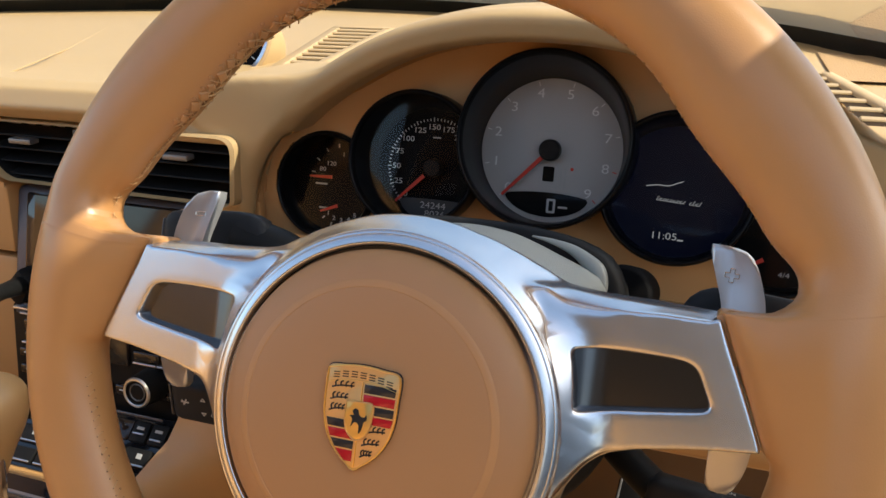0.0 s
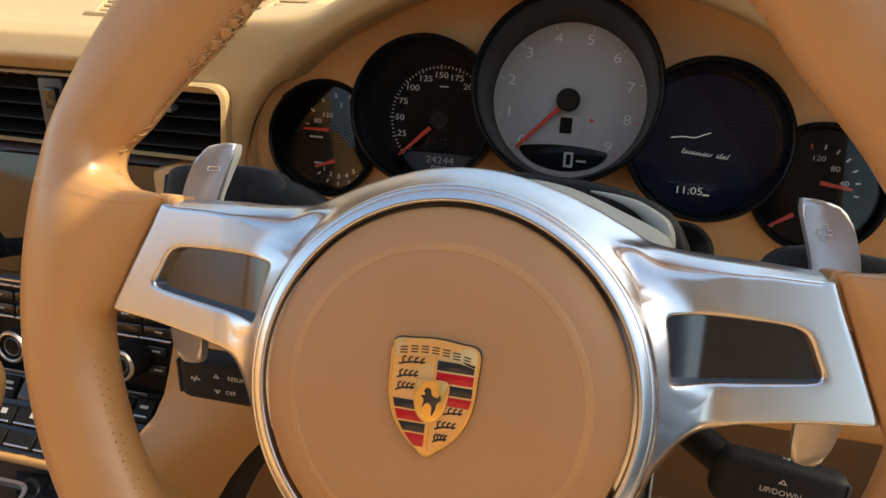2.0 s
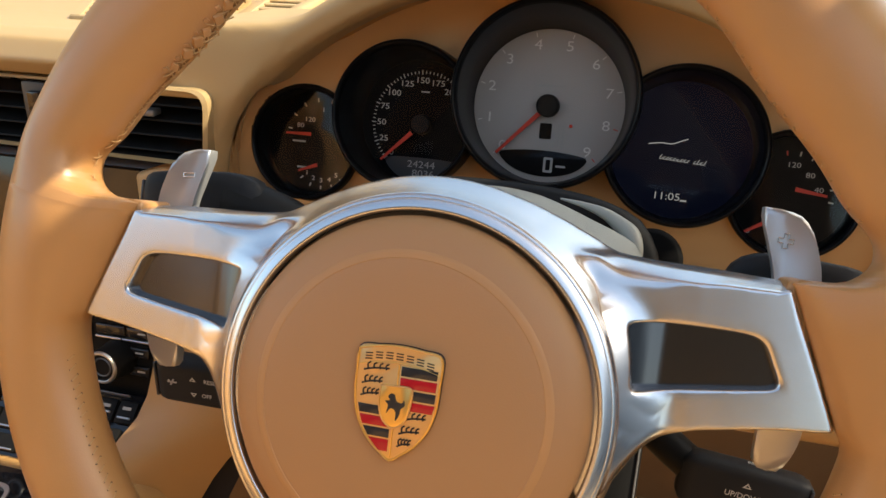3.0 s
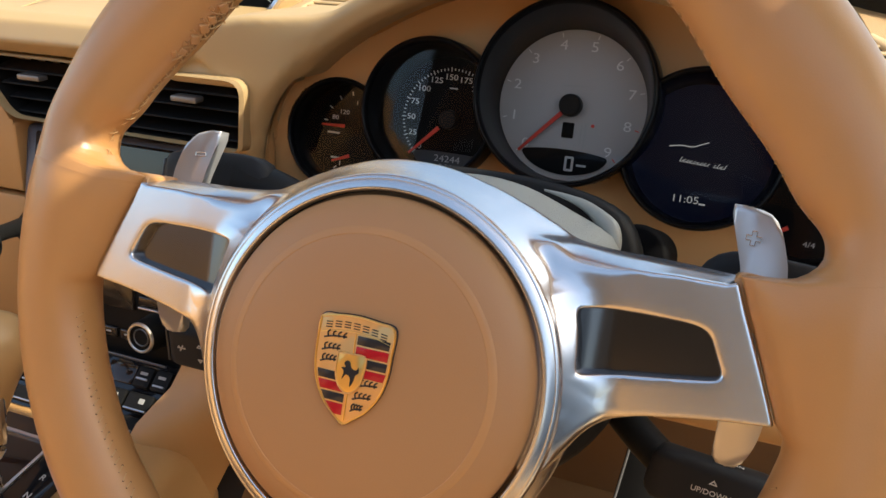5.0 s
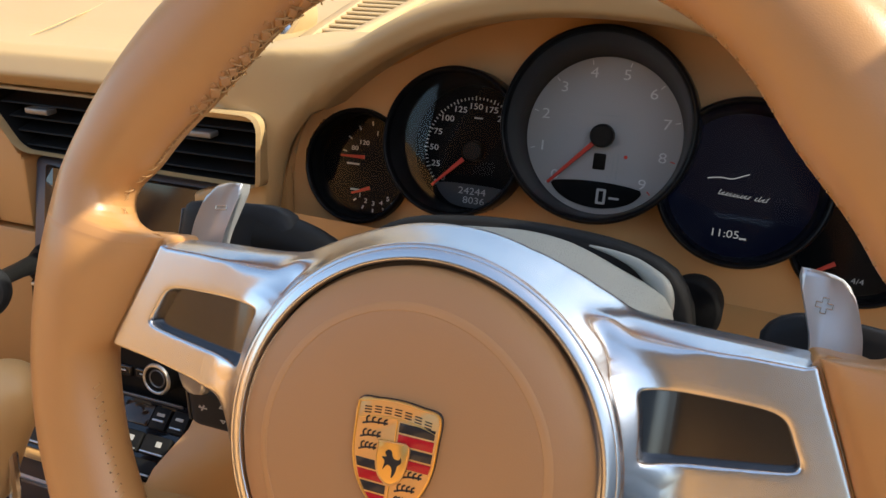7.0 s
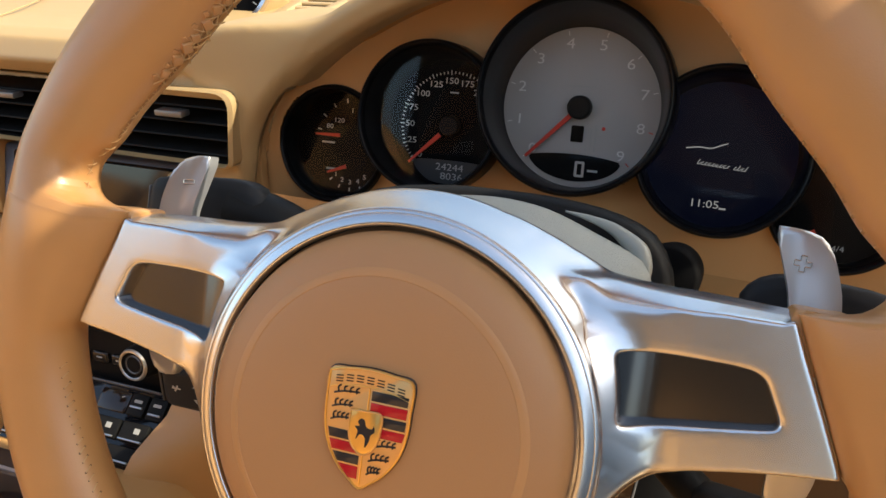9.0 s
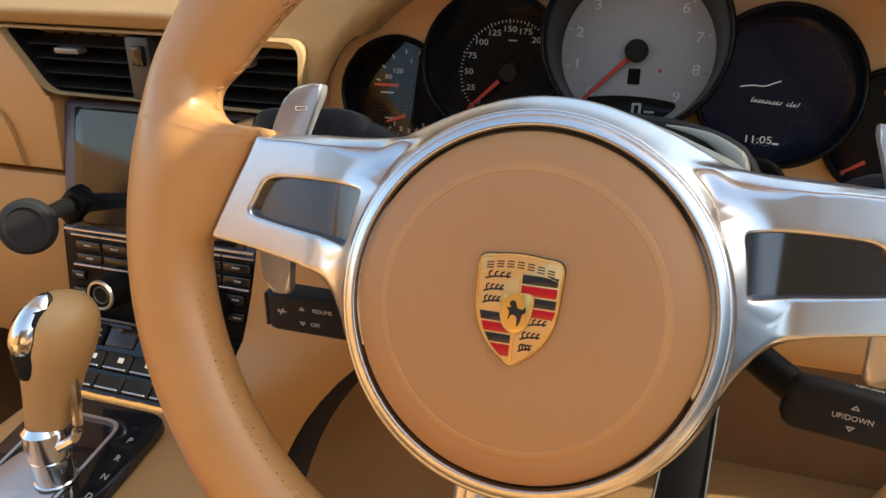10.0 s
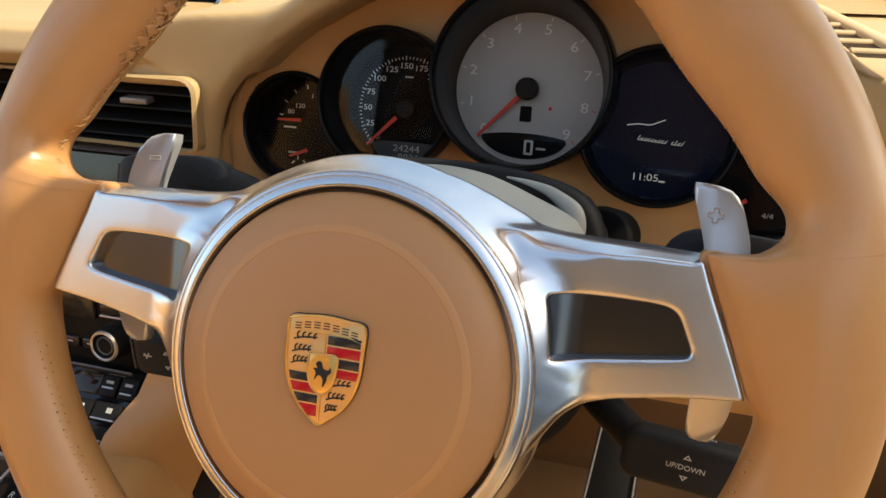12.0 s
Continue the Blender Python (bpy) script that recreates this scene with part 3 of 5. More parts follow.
# windscreen: black border at its foot, glass above
xs = np.linspace(-1.10, 0.40, 40)
lo = [np.array((x, far_y(x) + 0.012, top_z(far_y(x)) - 0.006)) for x in xs]
hi = [np.array((-0.32 + (x + 0.32) * 1.0, 0.115, 1.225)) for x in xs]
mid = [p + (q - p) * 0.05 for p, q in zip(lo, hi)]
bm = loft([[Vector(p) for p in (a_, (a_ + b_) / 2, b_)] for a_, b_ in zip(lo, mid)], closed=False)
solid("windscreen_border", bm, frit, "black border along the foot of the windscreen", "windscreen", kind="structure", smooth=60)
bm = loft([[Vector(p) for p in (a_ + (b_ - a_) * f for f in np.linspace(0, 1, 8))] for a_, b_ in zip(mid, hi)], closed=False)
pane = solid("windscreen", bm, pane_glass, "clear curved windscreen", "windscreen", kind="structure", smooth=60)
pane.visible_shadow = False
for nm, k in (("pillar_left", 0), ("pillar_right", -1)):
    solid(nm, tube([lo[k], (lo[k] + hi[k]) / 2, hi[k]], 0.022, 12), leather, "tan lined windscreen pillar", "pillar", kind="structure")
bm = loft([[Vector((x, far_y(x) + 0.03, 0.795)), Vector((x, far_y(x) + 0.12, 0.79)), Vector((x, far_y(x) + 0.22, 0.775)), Vector((x, far_y(x) + 0.24, 0.70))] for x in xs], closed=False)
solid("cowl", bm, cowl_mat, "dark cowl ahead of the windscreen", "cowl", kind="structure", smooth=60)

# unseen slab under the glass, added to keep sun off the gear lever
solid("lever_shade", moved(box(0.21, 0.118, 0.012, 0.005, 2), pose(0.233, 0.218, 1.085, -40, 0, 0)), lining, "unseen slab under the windscreen added to shade the gear lever", "sun visor", kind="structure")

# ---- air vents ----
def centre_vents():
    c = Vector((-0.328, 0.235, 0.738))
    v = thing("air_vent", Matrix.Translation(c), "pair of black centre air vents in a tan trim", "air vent")
    out = rounded([(-0.129, 0.027), (0.1268, 0.027), (0.1215, -0.0245), (-0.094, -0.0225)], [0.008, 0.013, 0.006, 0.012])
    turn = Matrix.Rotation(radians(90), 4, 'X')
    inn = [((x * 0.980), y * (0.945 if y > 0 else 0.975)) for x, y in out]
    inn2 = [((x * 0.972), y * (0.915 if y > 0 else 0.955)) for x, y in out]
    rings = []
    for pts, d in ((out, 0.030), (out, -0.001), (inn, -0.003), (inn2, 0.0), (inn2, 0.008)):
        rings.append([Vector((x, d, y)) for x, y in pts])
    part("trim", loft(rings, caps=False), dash_mat, v, "pale tan trim round the vents")
    part("housing", loft([[Vector((x, 0.004, y)) for x, y in inn2], [Vector((x * 0.93, 0.05, y * 0.85)) for x, y in inn2], [Vector((x * 0.5, 0.052, y * 0.4)) for x, y in inn2]], caps=False), black_soft, v, "black vent housing")
    for x0, x1 in ((-0.110, -0.020), (0.006, 0.119)):
        for k in range(4):
            z = 0.0148 - k * 0.0105
            xa = x0 + (0.006 * k if x0 < 0 else 0)
            part("slat", moved(box(x1 - xa, 0.020, 0.0016, 0.0006, 1), pose((xa + x1) / 2, 0.016, z, 12, 0, 0)), black_soft, v)
        for k in range(5):
            part("rear_vane", box(0.0012, 0.012, 0.042, at=(x0 + (x1 - x0) * (k + 1) / 6, 0.036, 0)), black_soft, v)
        part("slider", box(0.022, 0.010, 0.0045, 0.0014, at=(x0 + 0.042 if x0 < 0 else (x0 + x1) / 2 + 0.012, 0.004, 0.0100 if x0 < 0 else 0.0085)), slider_grey, v, "grey metallic slider")
    part("divider", box(0.020, 0.02, 0.046, 0.002, at=(-0.006, 0.010, 0)), grey_soft, v, "grey strip with a button between the vents")
    part("hazard_button", box(0.010, 0.006, 0.014, 0.001, at=(-0.004, -0.001, 0.010)), black_gloss, v)
    return v


centre_vents()

# ---- infotainment ----
def infotainment():
    c = Vector((-0.333, 0.2385, 0.6545))
    v = thing("infotainment_display", Matrix.Translation(c) @ pose(0, 0, 0, -14.5, 0, 0), "dark glossy infotainment display in a grey surround", "display")
    part("surround", box(0.180, 0.024, 0.109, 0.006, 3, at=(0, 0.008, 0)), silver_dash, v, "slate grey surround")
    part("bezel", box(0.156, 0.010, 0.101, 0.003, 2, at=(0.0, 0.0, -0.0005)), black_gloss, v)
    part("screen", box(0.136, 0.004, 0.089, 0.001, 1, at=(0.0, -0.0045, 0.004)), screen_mat, v, "black screen that mirrors the sky")
    part("chrome_strip", box(0.172, 0.006, 0.0024, 0.0008, 1, at=(0.0, -0.005, -0.0465)), satin, v, "thin silver strip")


infotainment()


def slanted(w, right_top, right_low, z1, z0):
    """Outline of a panel whose driver-side edge leans under the flank."""
    return rounded([(-w, z0), (right_low, z0), (right_top, z1), (-w, z1)], 0.004, 3)


def upright(bm):
    """From a flat outline to an upright panel that faces the driver."""
    return moved(bm, Matrix.Rotation(radians(90), 4, 'X'))


def centre_stack():
    v = thing("radio_control_panel", pose(-0.331, 0.216, 0.568, -8, 0, 0), "gloss black radio panel with buttons and two knobs", "control panel")
    part("panel", upright(prism(slanted(0.093, 0.089, 0.074, 0.046, -0.038), -0.042, -0.002, 0.0015)), black_soft, v)
    for z, rows in ((0.0385, (-1, 1)), (0.0135, (-1, 1))):
        for sx in rows:
            for x0, x1 in (((0.029, 0.0545), (0.0555, 0.083)) if z > 0.02 or sx < 0 else ((0.029, 0.0505), (0.0515, 0.078))):
                part("silver_strip", box(x1 - x0, 0.004, 0.0017, 0.0005, 1, at=(sx * (x0 + x1) / 2, 0.0008, z)), satin, v, "thin silver strip")
    for r, z in enumerate((0.0300, 0.0195, 0.0045, -0.0100)):
        for sx in (-1, 1):
            for k, x in enumerate((0.0415, 0.0672)):
                if r >= 2 and k == 0:
                    continue
                w = 0.0245 if r < 2 else 0.0185
                x_ = x if r < 2 else (x if sx < 0 else x - 0.0035)
                if sx < 0 and r >= 2:
                    x_ = 0.0795
                    w = 0.0130
                part("button", box(w, 0.006, 0.0082, 0.0016, 3, at=(sx * x_, 0.0020, z)), button_gloss, v)
                if (r, k) != (1, 0):
                    part("mark", box(0.0062, 0.0005, 0.0012, at=(sx * x_ + 0.001 * r, -0.0012, z + 0.0006)), grey_print, v)
    part("centre_screen_strip", box(0.050, 0.004, 0.030, 0.002, 2, at=(0, 0.001, 0.024)), button_gloss, v)
    for k in range(3):
        part("button", box(0.0150, 0.006, 0.0090, 0.0016, 3, at=(-0.018 + 0.018 * k, 0.0020, -0.012)), button_gloss, v)
        part("mark", box(0.0050, 0.0005, 0.0011, at=(-0.018 + 0.018 * k, -0.0012, -0.0115)), grey_print, v)
    part("silver_strip", box(0.150, 0.004, 0.0010, 0.0004, 1, at=(-0.008, 0.0000, -0.0345)), slider_grey, v, "dull grey edge")
    for x in (-0.0425, 0.0475):
        knob = part("knob", moved(lathe([(0.0001, 0.0205), (0.0060, 0.0205), (0.0066, 0.0212), (0.0074, 0.0205), (0.0090, 0.0205), (0.0098, 0.0222), (0.0112, 0.0222), (0.0122, 0.0212), (0.0128, 0.0195), (0.0132, 0.010), (0.0142, 0.003), (0.0142, 0.0)], 48), Matrix.Rotation(radians(90), 4, 'X')), black_soft, v, m=pose(x, 0.002, -0.0015))
        part("knob_ring", moved(lathe([(0.0096, 0.0222), (0.0102, 0.0229), (0.0113, 0.0228), (0.0121, 0.0216), (0.0124, 0.0205)], 48), Matrix.Rotation(radians(90), 4, 'X')), satin, knob, "silver ring")
        part("knob_ring", moved(lathe([(0.0060, 0.0207), (0.0066, 0.0215), (0.0073, 0.0207)], 40), Matrix.Rotation(radians(90), 4, 'X')), slider_grey, knob, "grey inner ring")
    return v


centre_stack()


def climate_panel():
    v = thing("climate_control_panel", pose(-0.335, 0.186, 0.5215, -50, 0, 0), "gloss black climate panel sloping into the console", "control panel")
    part("panel", upright(prism(slanted(0.094, 0.084, 0.065, 0.031, -0.031), -0.020, 0.0, 0.0015)), black_gloss, v)
    part("front_edge", box(0.150, 0.004, 0.0016, 0.0005, 1, at=(-0.012, -0.0008, 0.0285)), slider_grey, v, "dull grey edge")
    for sx in (-1, 1):
        part("temperature_display", box(0.027, 0.003, 0.016, 0.0015, 2, at=(sx * 0.0265, -0.0002, 0.0165)), display_brown, v, "dark brown display")
        for k, x in enumerate((0.049, 0.066)):
            part("key", box(0.0150, 0.005, 0.017, 0.0014, 2, at=(sx * x, -0.0008, 0.0165)), black_soft, v)
            part("mark", box(0.0066, 0.0005, 0.0022, at=(sx * x, -0.0035, 0.0190)), grey_print, v)
            part("silver_edge", box(0.0105, 0.003, 0.0016, 0.0004, 1, at=(sx * x, -0.0032, 0.0120 if k else 0.0145)), satin, v)
    for z, h in ((-0.0035, 0.0150), (-0.0205, 0.0125)):
        for k in range(6):
            x = -0.0705 + k * 0.0252
            if z < -0.01 and k == 5:
                x -= 0.004
            part("key", box(0.0232, 0.006, h, 0.0014, 2, at=(x, -0.0010, z)), black_soft, v)
            part("silver_edge", box(0.0205, 0.003, 0.0015, 0.0004, 1, at=(x, -0.0040, z - h / 2 + 0.0018)), satin, v)
            if z > -0.01:
                part("mark", box(0.0046, 0.0005, 0.0040, at=(x + 0.003, -0.0042, z + 0.0015)), grey_print, v)
    return v


climate_panel()

# ---- console and gear selector ----
console = thing("centre_console", pose(-0.32, 0.0, 0.22), "tan leather centre console with a black selector plate", "console")
CI = console.matrix_world.inverted()
rings = []
for y, z, w in ((-0.70, 0.44, 0.11), (-0.30, 0.455, 0.11), (-0.05, 0.475, 0.108), (0.06, 0.492, 0.106), (0.12, 0.500, 0.098), (0.155, 0.505, 0.092), (0.175, 0.500, 0.09), (0.20, 0.46, 0.09)):
    sec = rounded([(-w - 0.02, 0.23), (-w, z), (w, z), (w + 0.02, 0.23)], [0.001, 0.02, 0.02, 0.001], 6)
    rings.append([CI @ Vector((-0.32 + a, y, b)) for a, b in sec])
part("body", loft(rings), leather, console, "tan leather body")
selector = thing("selector_plate", pose(-0.322, 0.065, 0.4975, -9 + 18, 0, 0), "black selector surround with a silver frame and letters", "selector plate")
part("plate", prism(rounded([(-0.062, -0.13), (0.040, -0.13), (0.040, 0.080), (-0.062, 0.080)], 0.014), -0.004, 0.003, 0.0015), black_gloss, selector)
fr = rounded([(-0.048, -0.12), (0.0125, -0.12), (0.0125, 0.066), (-0.048, 0.066)], 0.012)
fi = rounded([(-0.0455, -0.1175), (0.0100, -0.1175), (0.0100, 0.0635), (-0.0455, 0.0635)], 0.011)
part("silver_frame", loft([[Vector((x, y, 0.002)) for x, y in fr], [Vector((x, y, 0.0045)) for x, y in fr], [Vector((x, y, 0.0045)) for x, y in fi], [Vector((x, y, 0.002)) for x, y in fi]], caps=False), satin, selector, "silver frame")
part("base", prism(rounded([(-0.044, -0.115), (0.0085, -0.115), (0.0085, 0.030), (-0.044, 0.030)], [0.006, 0.006, 0.02, 0.02]), 0.002, 0.0045, 0.0015), brushed, selector, "brushed metal base")
for s, x, y in (("P", 0.0265, 0.0525), ("R", 0.0285, 0.0365), ("N", 0.0305, 0.0205), ("D", 0.031, 0.004)):
    part("letter", moved(text_bm(s, 0.0068), pose(x, y, 0.0032)), white_print, selector)

lever = thing("gear_lever", pose(-0.322, 0.075, 0.503), "tan leather gear lever with chrome cap and shaft", "gear lever")
part("collar", lathe([(0.0136, 0.0), (0.0136, 0.0008), (0.0126, 0.0016), (0.0126, 0.0160), (0.0132, 0.0168), (0.0132, 0.0190), (0.0126, 0.0198), (0.0126, 0.0205), (0.0138, 0.0213), (0.0138, 0.040), (0.010, 0.044)], 40), chrome, lever, "chrome shaft collar")


def blob(rows):
    return loft([[Vector((cx + wx * math.cos(a), cy + wy * math.sin(a), h)) for a in np.linspace(0, 2 * math.pi, 36, endpoint=False)] for h, cx, cy, wx, wy in smooth_curve([(h, cx, cy, wx * 0.93, wy * 0.93) for h, cx, cy, wx, wy in rows], 30)])


part("knob", blob([(0.037, 0, 0.004, 0.009, 0.010), (0.040, 0, 0.005, 0.0145, 0.0155), (0.055, 0.002, 0.009, 0.0170, 0.0185), (0.072, 0.005, 0.013, 0.0200, 0.0220), (0.090, 0.008, 0.018, 0.0240, 0.0265), (0.104, 0.009, 0.021, 0.0255, 0.0280), (0.115, 0.009, 0.022, 0.0225, 0.0250), (0.122, 0.008, 0.022, 0.0150, 0.0170), (0.125, 0.008, 0.022, 0.0040, 0.0050)]), mat("tan_grip_leather", (0.46, 0.275, 0.115), 0.42, grain=0.04, blotch=0.05), lever, "tan leather grip", smooth=70)
part("cap", blob([(0.095, 0.003, 0.003, 0.0080, 0.0090), (0.100, 0.003, 0.002, 0.0112, 0.0124), (0.108, 0.004, 0.003, 0.0120, 0.0136), (0.116, 0.005, 0.007, 0.0112, 0.0132), (0.1235, 0.006, 0.013, 0.0085, 0.0105), (0.1285, 0.007, 0.017, 0.003, 0.004)]), chrome, lever, "polished chrome cap with release button", smooth=70)
part("button", blob([(0.078, 0.002, 0.004, 0.006, 0.007), (0.081, 0.002, 0.003, 0.0105, 0.0118), (0.090, 0.003, 0.003, 0.0124, 0.0132), (0.098, 0.003, 0.0035, 0.0130, 0.0134), (0.108, 0.004, 0.0045, 0.0135, 0.0137), (0.117, 0.005, 0.0085, 0.0124, 0.0131), (0.123, 0.006, 0.013, 0.0095, 0.0110)]), black_soft, lever, "dark release button", smooth=70)
part("bracket", tube(smooth_curve([(0.021, 0.012, 0.078), (0.0225, 0.008, 0.055), (0.021, 0.004, 0.036), (0.012, -0.004, 0.030)], 14), 0.0034, 8), chrome, lever, "chrome side rail")

# ---- phone mount ----
mount = thing("phone_mount", pose(-0.360, 0.133, 0.654), "round black magnetic phone mount on a short arm", "phone mount")
part("disc", moved(lathe([(0.0001, 0.004), (0.012, 0.004), (0.0132, 0.0055), (0.0165, 0.0045), (0.0183, 0.002), (0.0187, -0.003), (0.017, -0.009), (0.009, -0.013), (0.0001, -0.013)], 48), pose(0, 0, 0, 74, 0, 28)), stalk_mat, mount)
part("joint", moved(lathe([(0.0001, 0.0), (0.006, -0.002), (0.0075, -0.008), (0.006, -0.014), (0.0045, -0.02)], 24), pose(-0.006, 0.012, 0, 74, 0, 28)), chrome, mount, "polished ball joint")
part("arm", tube([(-0.010, 0.024, -0.003), (-0.028, 0.055, -0.012), (-0.046, 0.088, -0.022)], [0.0055, 0.006, 0.008], 12), black_soft, mount)
part("clip", moved(box(0.020, 0.016, 0.030, 0.004, 2), pose(-0.048, 0.092, -0.024, 0, 45, 0)), black_soft, mount)

# ---- steering wheel ----
wheel = thing("steering_wheel", WHEEL, "tan leather sports steering wheel with brushed aluminium spokes", "steering wheel")
RC = 27.5        # height of the rim's centre over the crest, mm


def rim_in(th):
    """Inner radius of the rim, mm, at the angle th (degrees from the right)."""
    a = abs(math.degrees(math.atan2(math.sin(radians(th)), abs(math.cos(radians(th))))))
    up = math.sin(radians(th)) > 0
    r = rim_base(a if up else -a)
    s = a if up else -a
    # palm: the leather runs in to the seam of the spoke
    turn = 1.3 * smooth_step((s - 4) / 7)
    seam = 0.25 + float(np.interp(s + turn, [-9.0, -7.3, -2.8, 2.2, 7.4, 12.5, 14.0], [144.0, 143.1, 137.4, 132.6, 128.7, 126.1, 126.0]))
    w = float(np.interp(s, [-10.5, -8.4, -7.4, 11.5, 11.9, 12.2, 12.5, 13.0, 13.7, 14.6], [0, 0.35, 1, 1, 0.80, 0.45, 0.26, 0.13, 0.04, 0.0]))
    return r * (1 - w) + seam * w


def rim_base(el):
    """Inner radius without the palms: a thumb hollow above each spoke, thicker grips higher up."""
    return 148.0 - 7.0 * math.exp(-((el - 40) / 13) ** 2) + 6.0 * math.exp(-((el - 16.5) / 4.2) ** 2)


def rim_ring(th, nph=40):
    ri, ro = rim_in(th), 187.5
    c, s = math.cos(radians(th)), math.sin(radians(th))
    el = math.degrees(math.atan2(s, abs(c)))
    base = rim_base(el)
    rc = (ro + base) / 2
    soft = lambda xs, ys: float(np.mean([np.interp(el + k, xs, ys) for k in (-3, -2, -1, 0, 1, 2, 3)]))
    wide = 0.9 * soft([-18, -12, -5, 9, 14, 22], [0, 0.2, 1, 1, 0.6, 0])
    b = 16.5 - 0.6 * wide
    thumb = soft([-24, -14, -4, 3, 8, 12.5, 17.0, 18.0], [0, 2.0, 6.0, 9.4, 9.8, 6.2, 0.4, 0.0])
    out = []
    for j in range(nph):
        f = 2 * math.pi * j / nph
        cf, sf = math.cos(f), math.sin(f)
        e = 1.0 if cf > 0 else 1.0 / (1 + 0.28 * min(1.6, wide))
        x = math.copysign(abs(cf) ** e, cf)
        if x > 0:
            x *= 1 - 0.09 * max(0.0, sf)
        rr = rc + (ro - rc) * x if x > 0 else rc + (rc - base) * x - (base - ri) * abs(x) ** 5
        nn = -31 + b * math.copysign(abs(sf) ** e, sf) + (wide * 3.0 * max(0.0, -cf))
        if sf > 0:
            nn += thumb * sf * max(0.0, 0.45 - 0.55 * cf)
        lift = radians(1.6 * min(1.0, max(0.0, (143 - rr) / 16)) * smooth_step((el - 4) / 7) * (1 if c > 0 else -1))
        out.append(Vector((rr * math.cos(radians(th) + lift), RC + rr * math.sin(radians(th) + lift), nn)) * MM)
    return out


angles = np.concatenate([np.arange(-16, 10, 0.8), np.arange(10, 11.4, 0.2), np.arange(11.4, 15, 0.1), np.arange(15, 26, 0.5), np.arange(26, 154, 2.0), np.arange(154, 165, 0.5), np.arange(165, 168.6, 0.1), np.arange(168.6, 170, 0.2), np.arange(170, 196, 0.8), np.arange(196, 344, 2.0)])
rim = part("rim", loft([rim_ring(t) for t in angles], loop=True), leather_rim, wheel, "smooth tan leather rim", smooth=70)

# the wrapped leather goes on behind the end of each spoke
for sign in (1, -1):
    flap = smooth_curve([(sign * x, u) for x, u in ((148, 40), (136, 38), (123.4, 40), (122.2, 50), (122.0, 55.2), (123.2, 57.3), (127, 57.6), (132, 57.2), (138, 57.2), (143, 55), (148, 48))], 60, True)
    part("palm_wrap", moved(prism([tuple(p) for p in flap], -48, -27, 2.2, 4), Matrix.Scale(MM, 4)), leather_rim, rim, smooth=60)

# lacing along the inner edge
def lace_mesh(k, r):
    return mesh_of("stitch", merge(tube([(-0.0024 * k, -0.0022 * k, -0.0003), (0, 0.0, 0.0006), (0.0024 * k, 0.0022 * k, -0.0003)], r, 6), tube([(-0.0024 * k, 0.0022 * k, -0.0003), (0, 0.0, 0.0010), (0.0024 * k, -0.0022 * k, -0.0003)], r, 6)), thread)


def bump_mesh():
    """A folded leather tab between two crossings."""
    base = rounded([(-0.0023, -0.0017), (0.0019, -0.0021), (0.0023, 0.0016), (-0.0017, 0.0020)], 0.0006)
    bm = loft([[Vector((x * k, y * k, z)) for x, y in base] for k, z in ((1.05, -0.0006), (1.0, 0.0006), (0.86, 0.0011), (0.4, 0.0012))])
    return mesh_of("pucker", bm, leather_rim, 30)


lace_big, lace_small, pucker = lace_mesh(1.35, 0.00036), lace_mesh(0.5, 0.00026), bump_mesh()


def on_rim(th, j):
    """A frame on the rim's surface: x along the rim, y across it, z outwards."""
    r0, r1 = rim_ring(th), rim_ring(th + 0.8)
    p = r0[j]
    tx, ty = (r1[j] - p).normalized(), (r0[j - 1] - p).normalized()
    tz = tx.cross(ty).normalized()
    cen = sum(r0, Vector()) / len(r0)
    if tz.dot(p - cen) < 0:
        tz = -tz
    ty = tz.cross(tx)
    return p, Matrix((tx, ty, tz)).transposed().to_4x4(), tz


# brown strip whose colour stands in for shade between the laces
part("seam", tube([rim_ring(th)[20] for th in np.arange(105, 158, 1.0)], 0.0006, 6), seam_dark, rim, "brown strip drawn for the shade under the lacing")
for th in np.concatenate([np.arange(106, 142, 2.4), np.arange(142, 166, 1.7)]):
    k_ = 1.0 if th < 140 else 0.5
    p, m_, tz = on_rim(th + random.uniform(-0.4, 0.4), 20)
    ob = part("stitch", lace_big, thread, rim)
    ob.matrix_local = Matrix.Translation(p + tz * 0.0004) @ m_ @ pose(0, random.uniform(-0.0005, 0.0010) * k_, 0, 0, 0, random.uniform(-30, 30)) @ Matrix.Scale(k_ * random.uniform(0.7, 1.1), 4)
for th in np.arange(107, 146, 2.6):
    # folded leather tabs with a pulled thread either side
    p, m_, tz = on_rim(th + random.uniform(-0.3, 0.3), 19)
    ob = part("pucker", pucker, leather_rim, rim)
    ob.matrix_local = Matrix.Translation(p) @ m_ @ pose(0, random.uniform(-0.0006, 0.0006), 0, 0, 0, random.uniform(20, 70)) @ Matrix.Scale(random.uniform(0.85, 1.15), 4)
    p, m_, tz = on_rim(th + 1.3, 18)
    ob = part("pucker", pucker, leather_rim, rim)
    ob.matrix_local = Matrix.Translation(p) @ m_ @ pose(0, random.uniform(-0.0012, 0.0006), 0, 0, 0, random.uniform(0, 90)) @ Matrix.Scale(random.uniform(0.4, 0.55), 4)
    p, m_, tz = on_rim(th + 1.3, 19)
    ob = part("stitch", lace_big, thread, rim)
    ob.matrix_local = Matrix.Translation(p + tz * 0.0004) @ m_ @ pose(0, 0, 0, 0, 0, random.uniform(-30, 30)) @ Matrix.Scale(random.uniform(0.55, 0.85), 4)
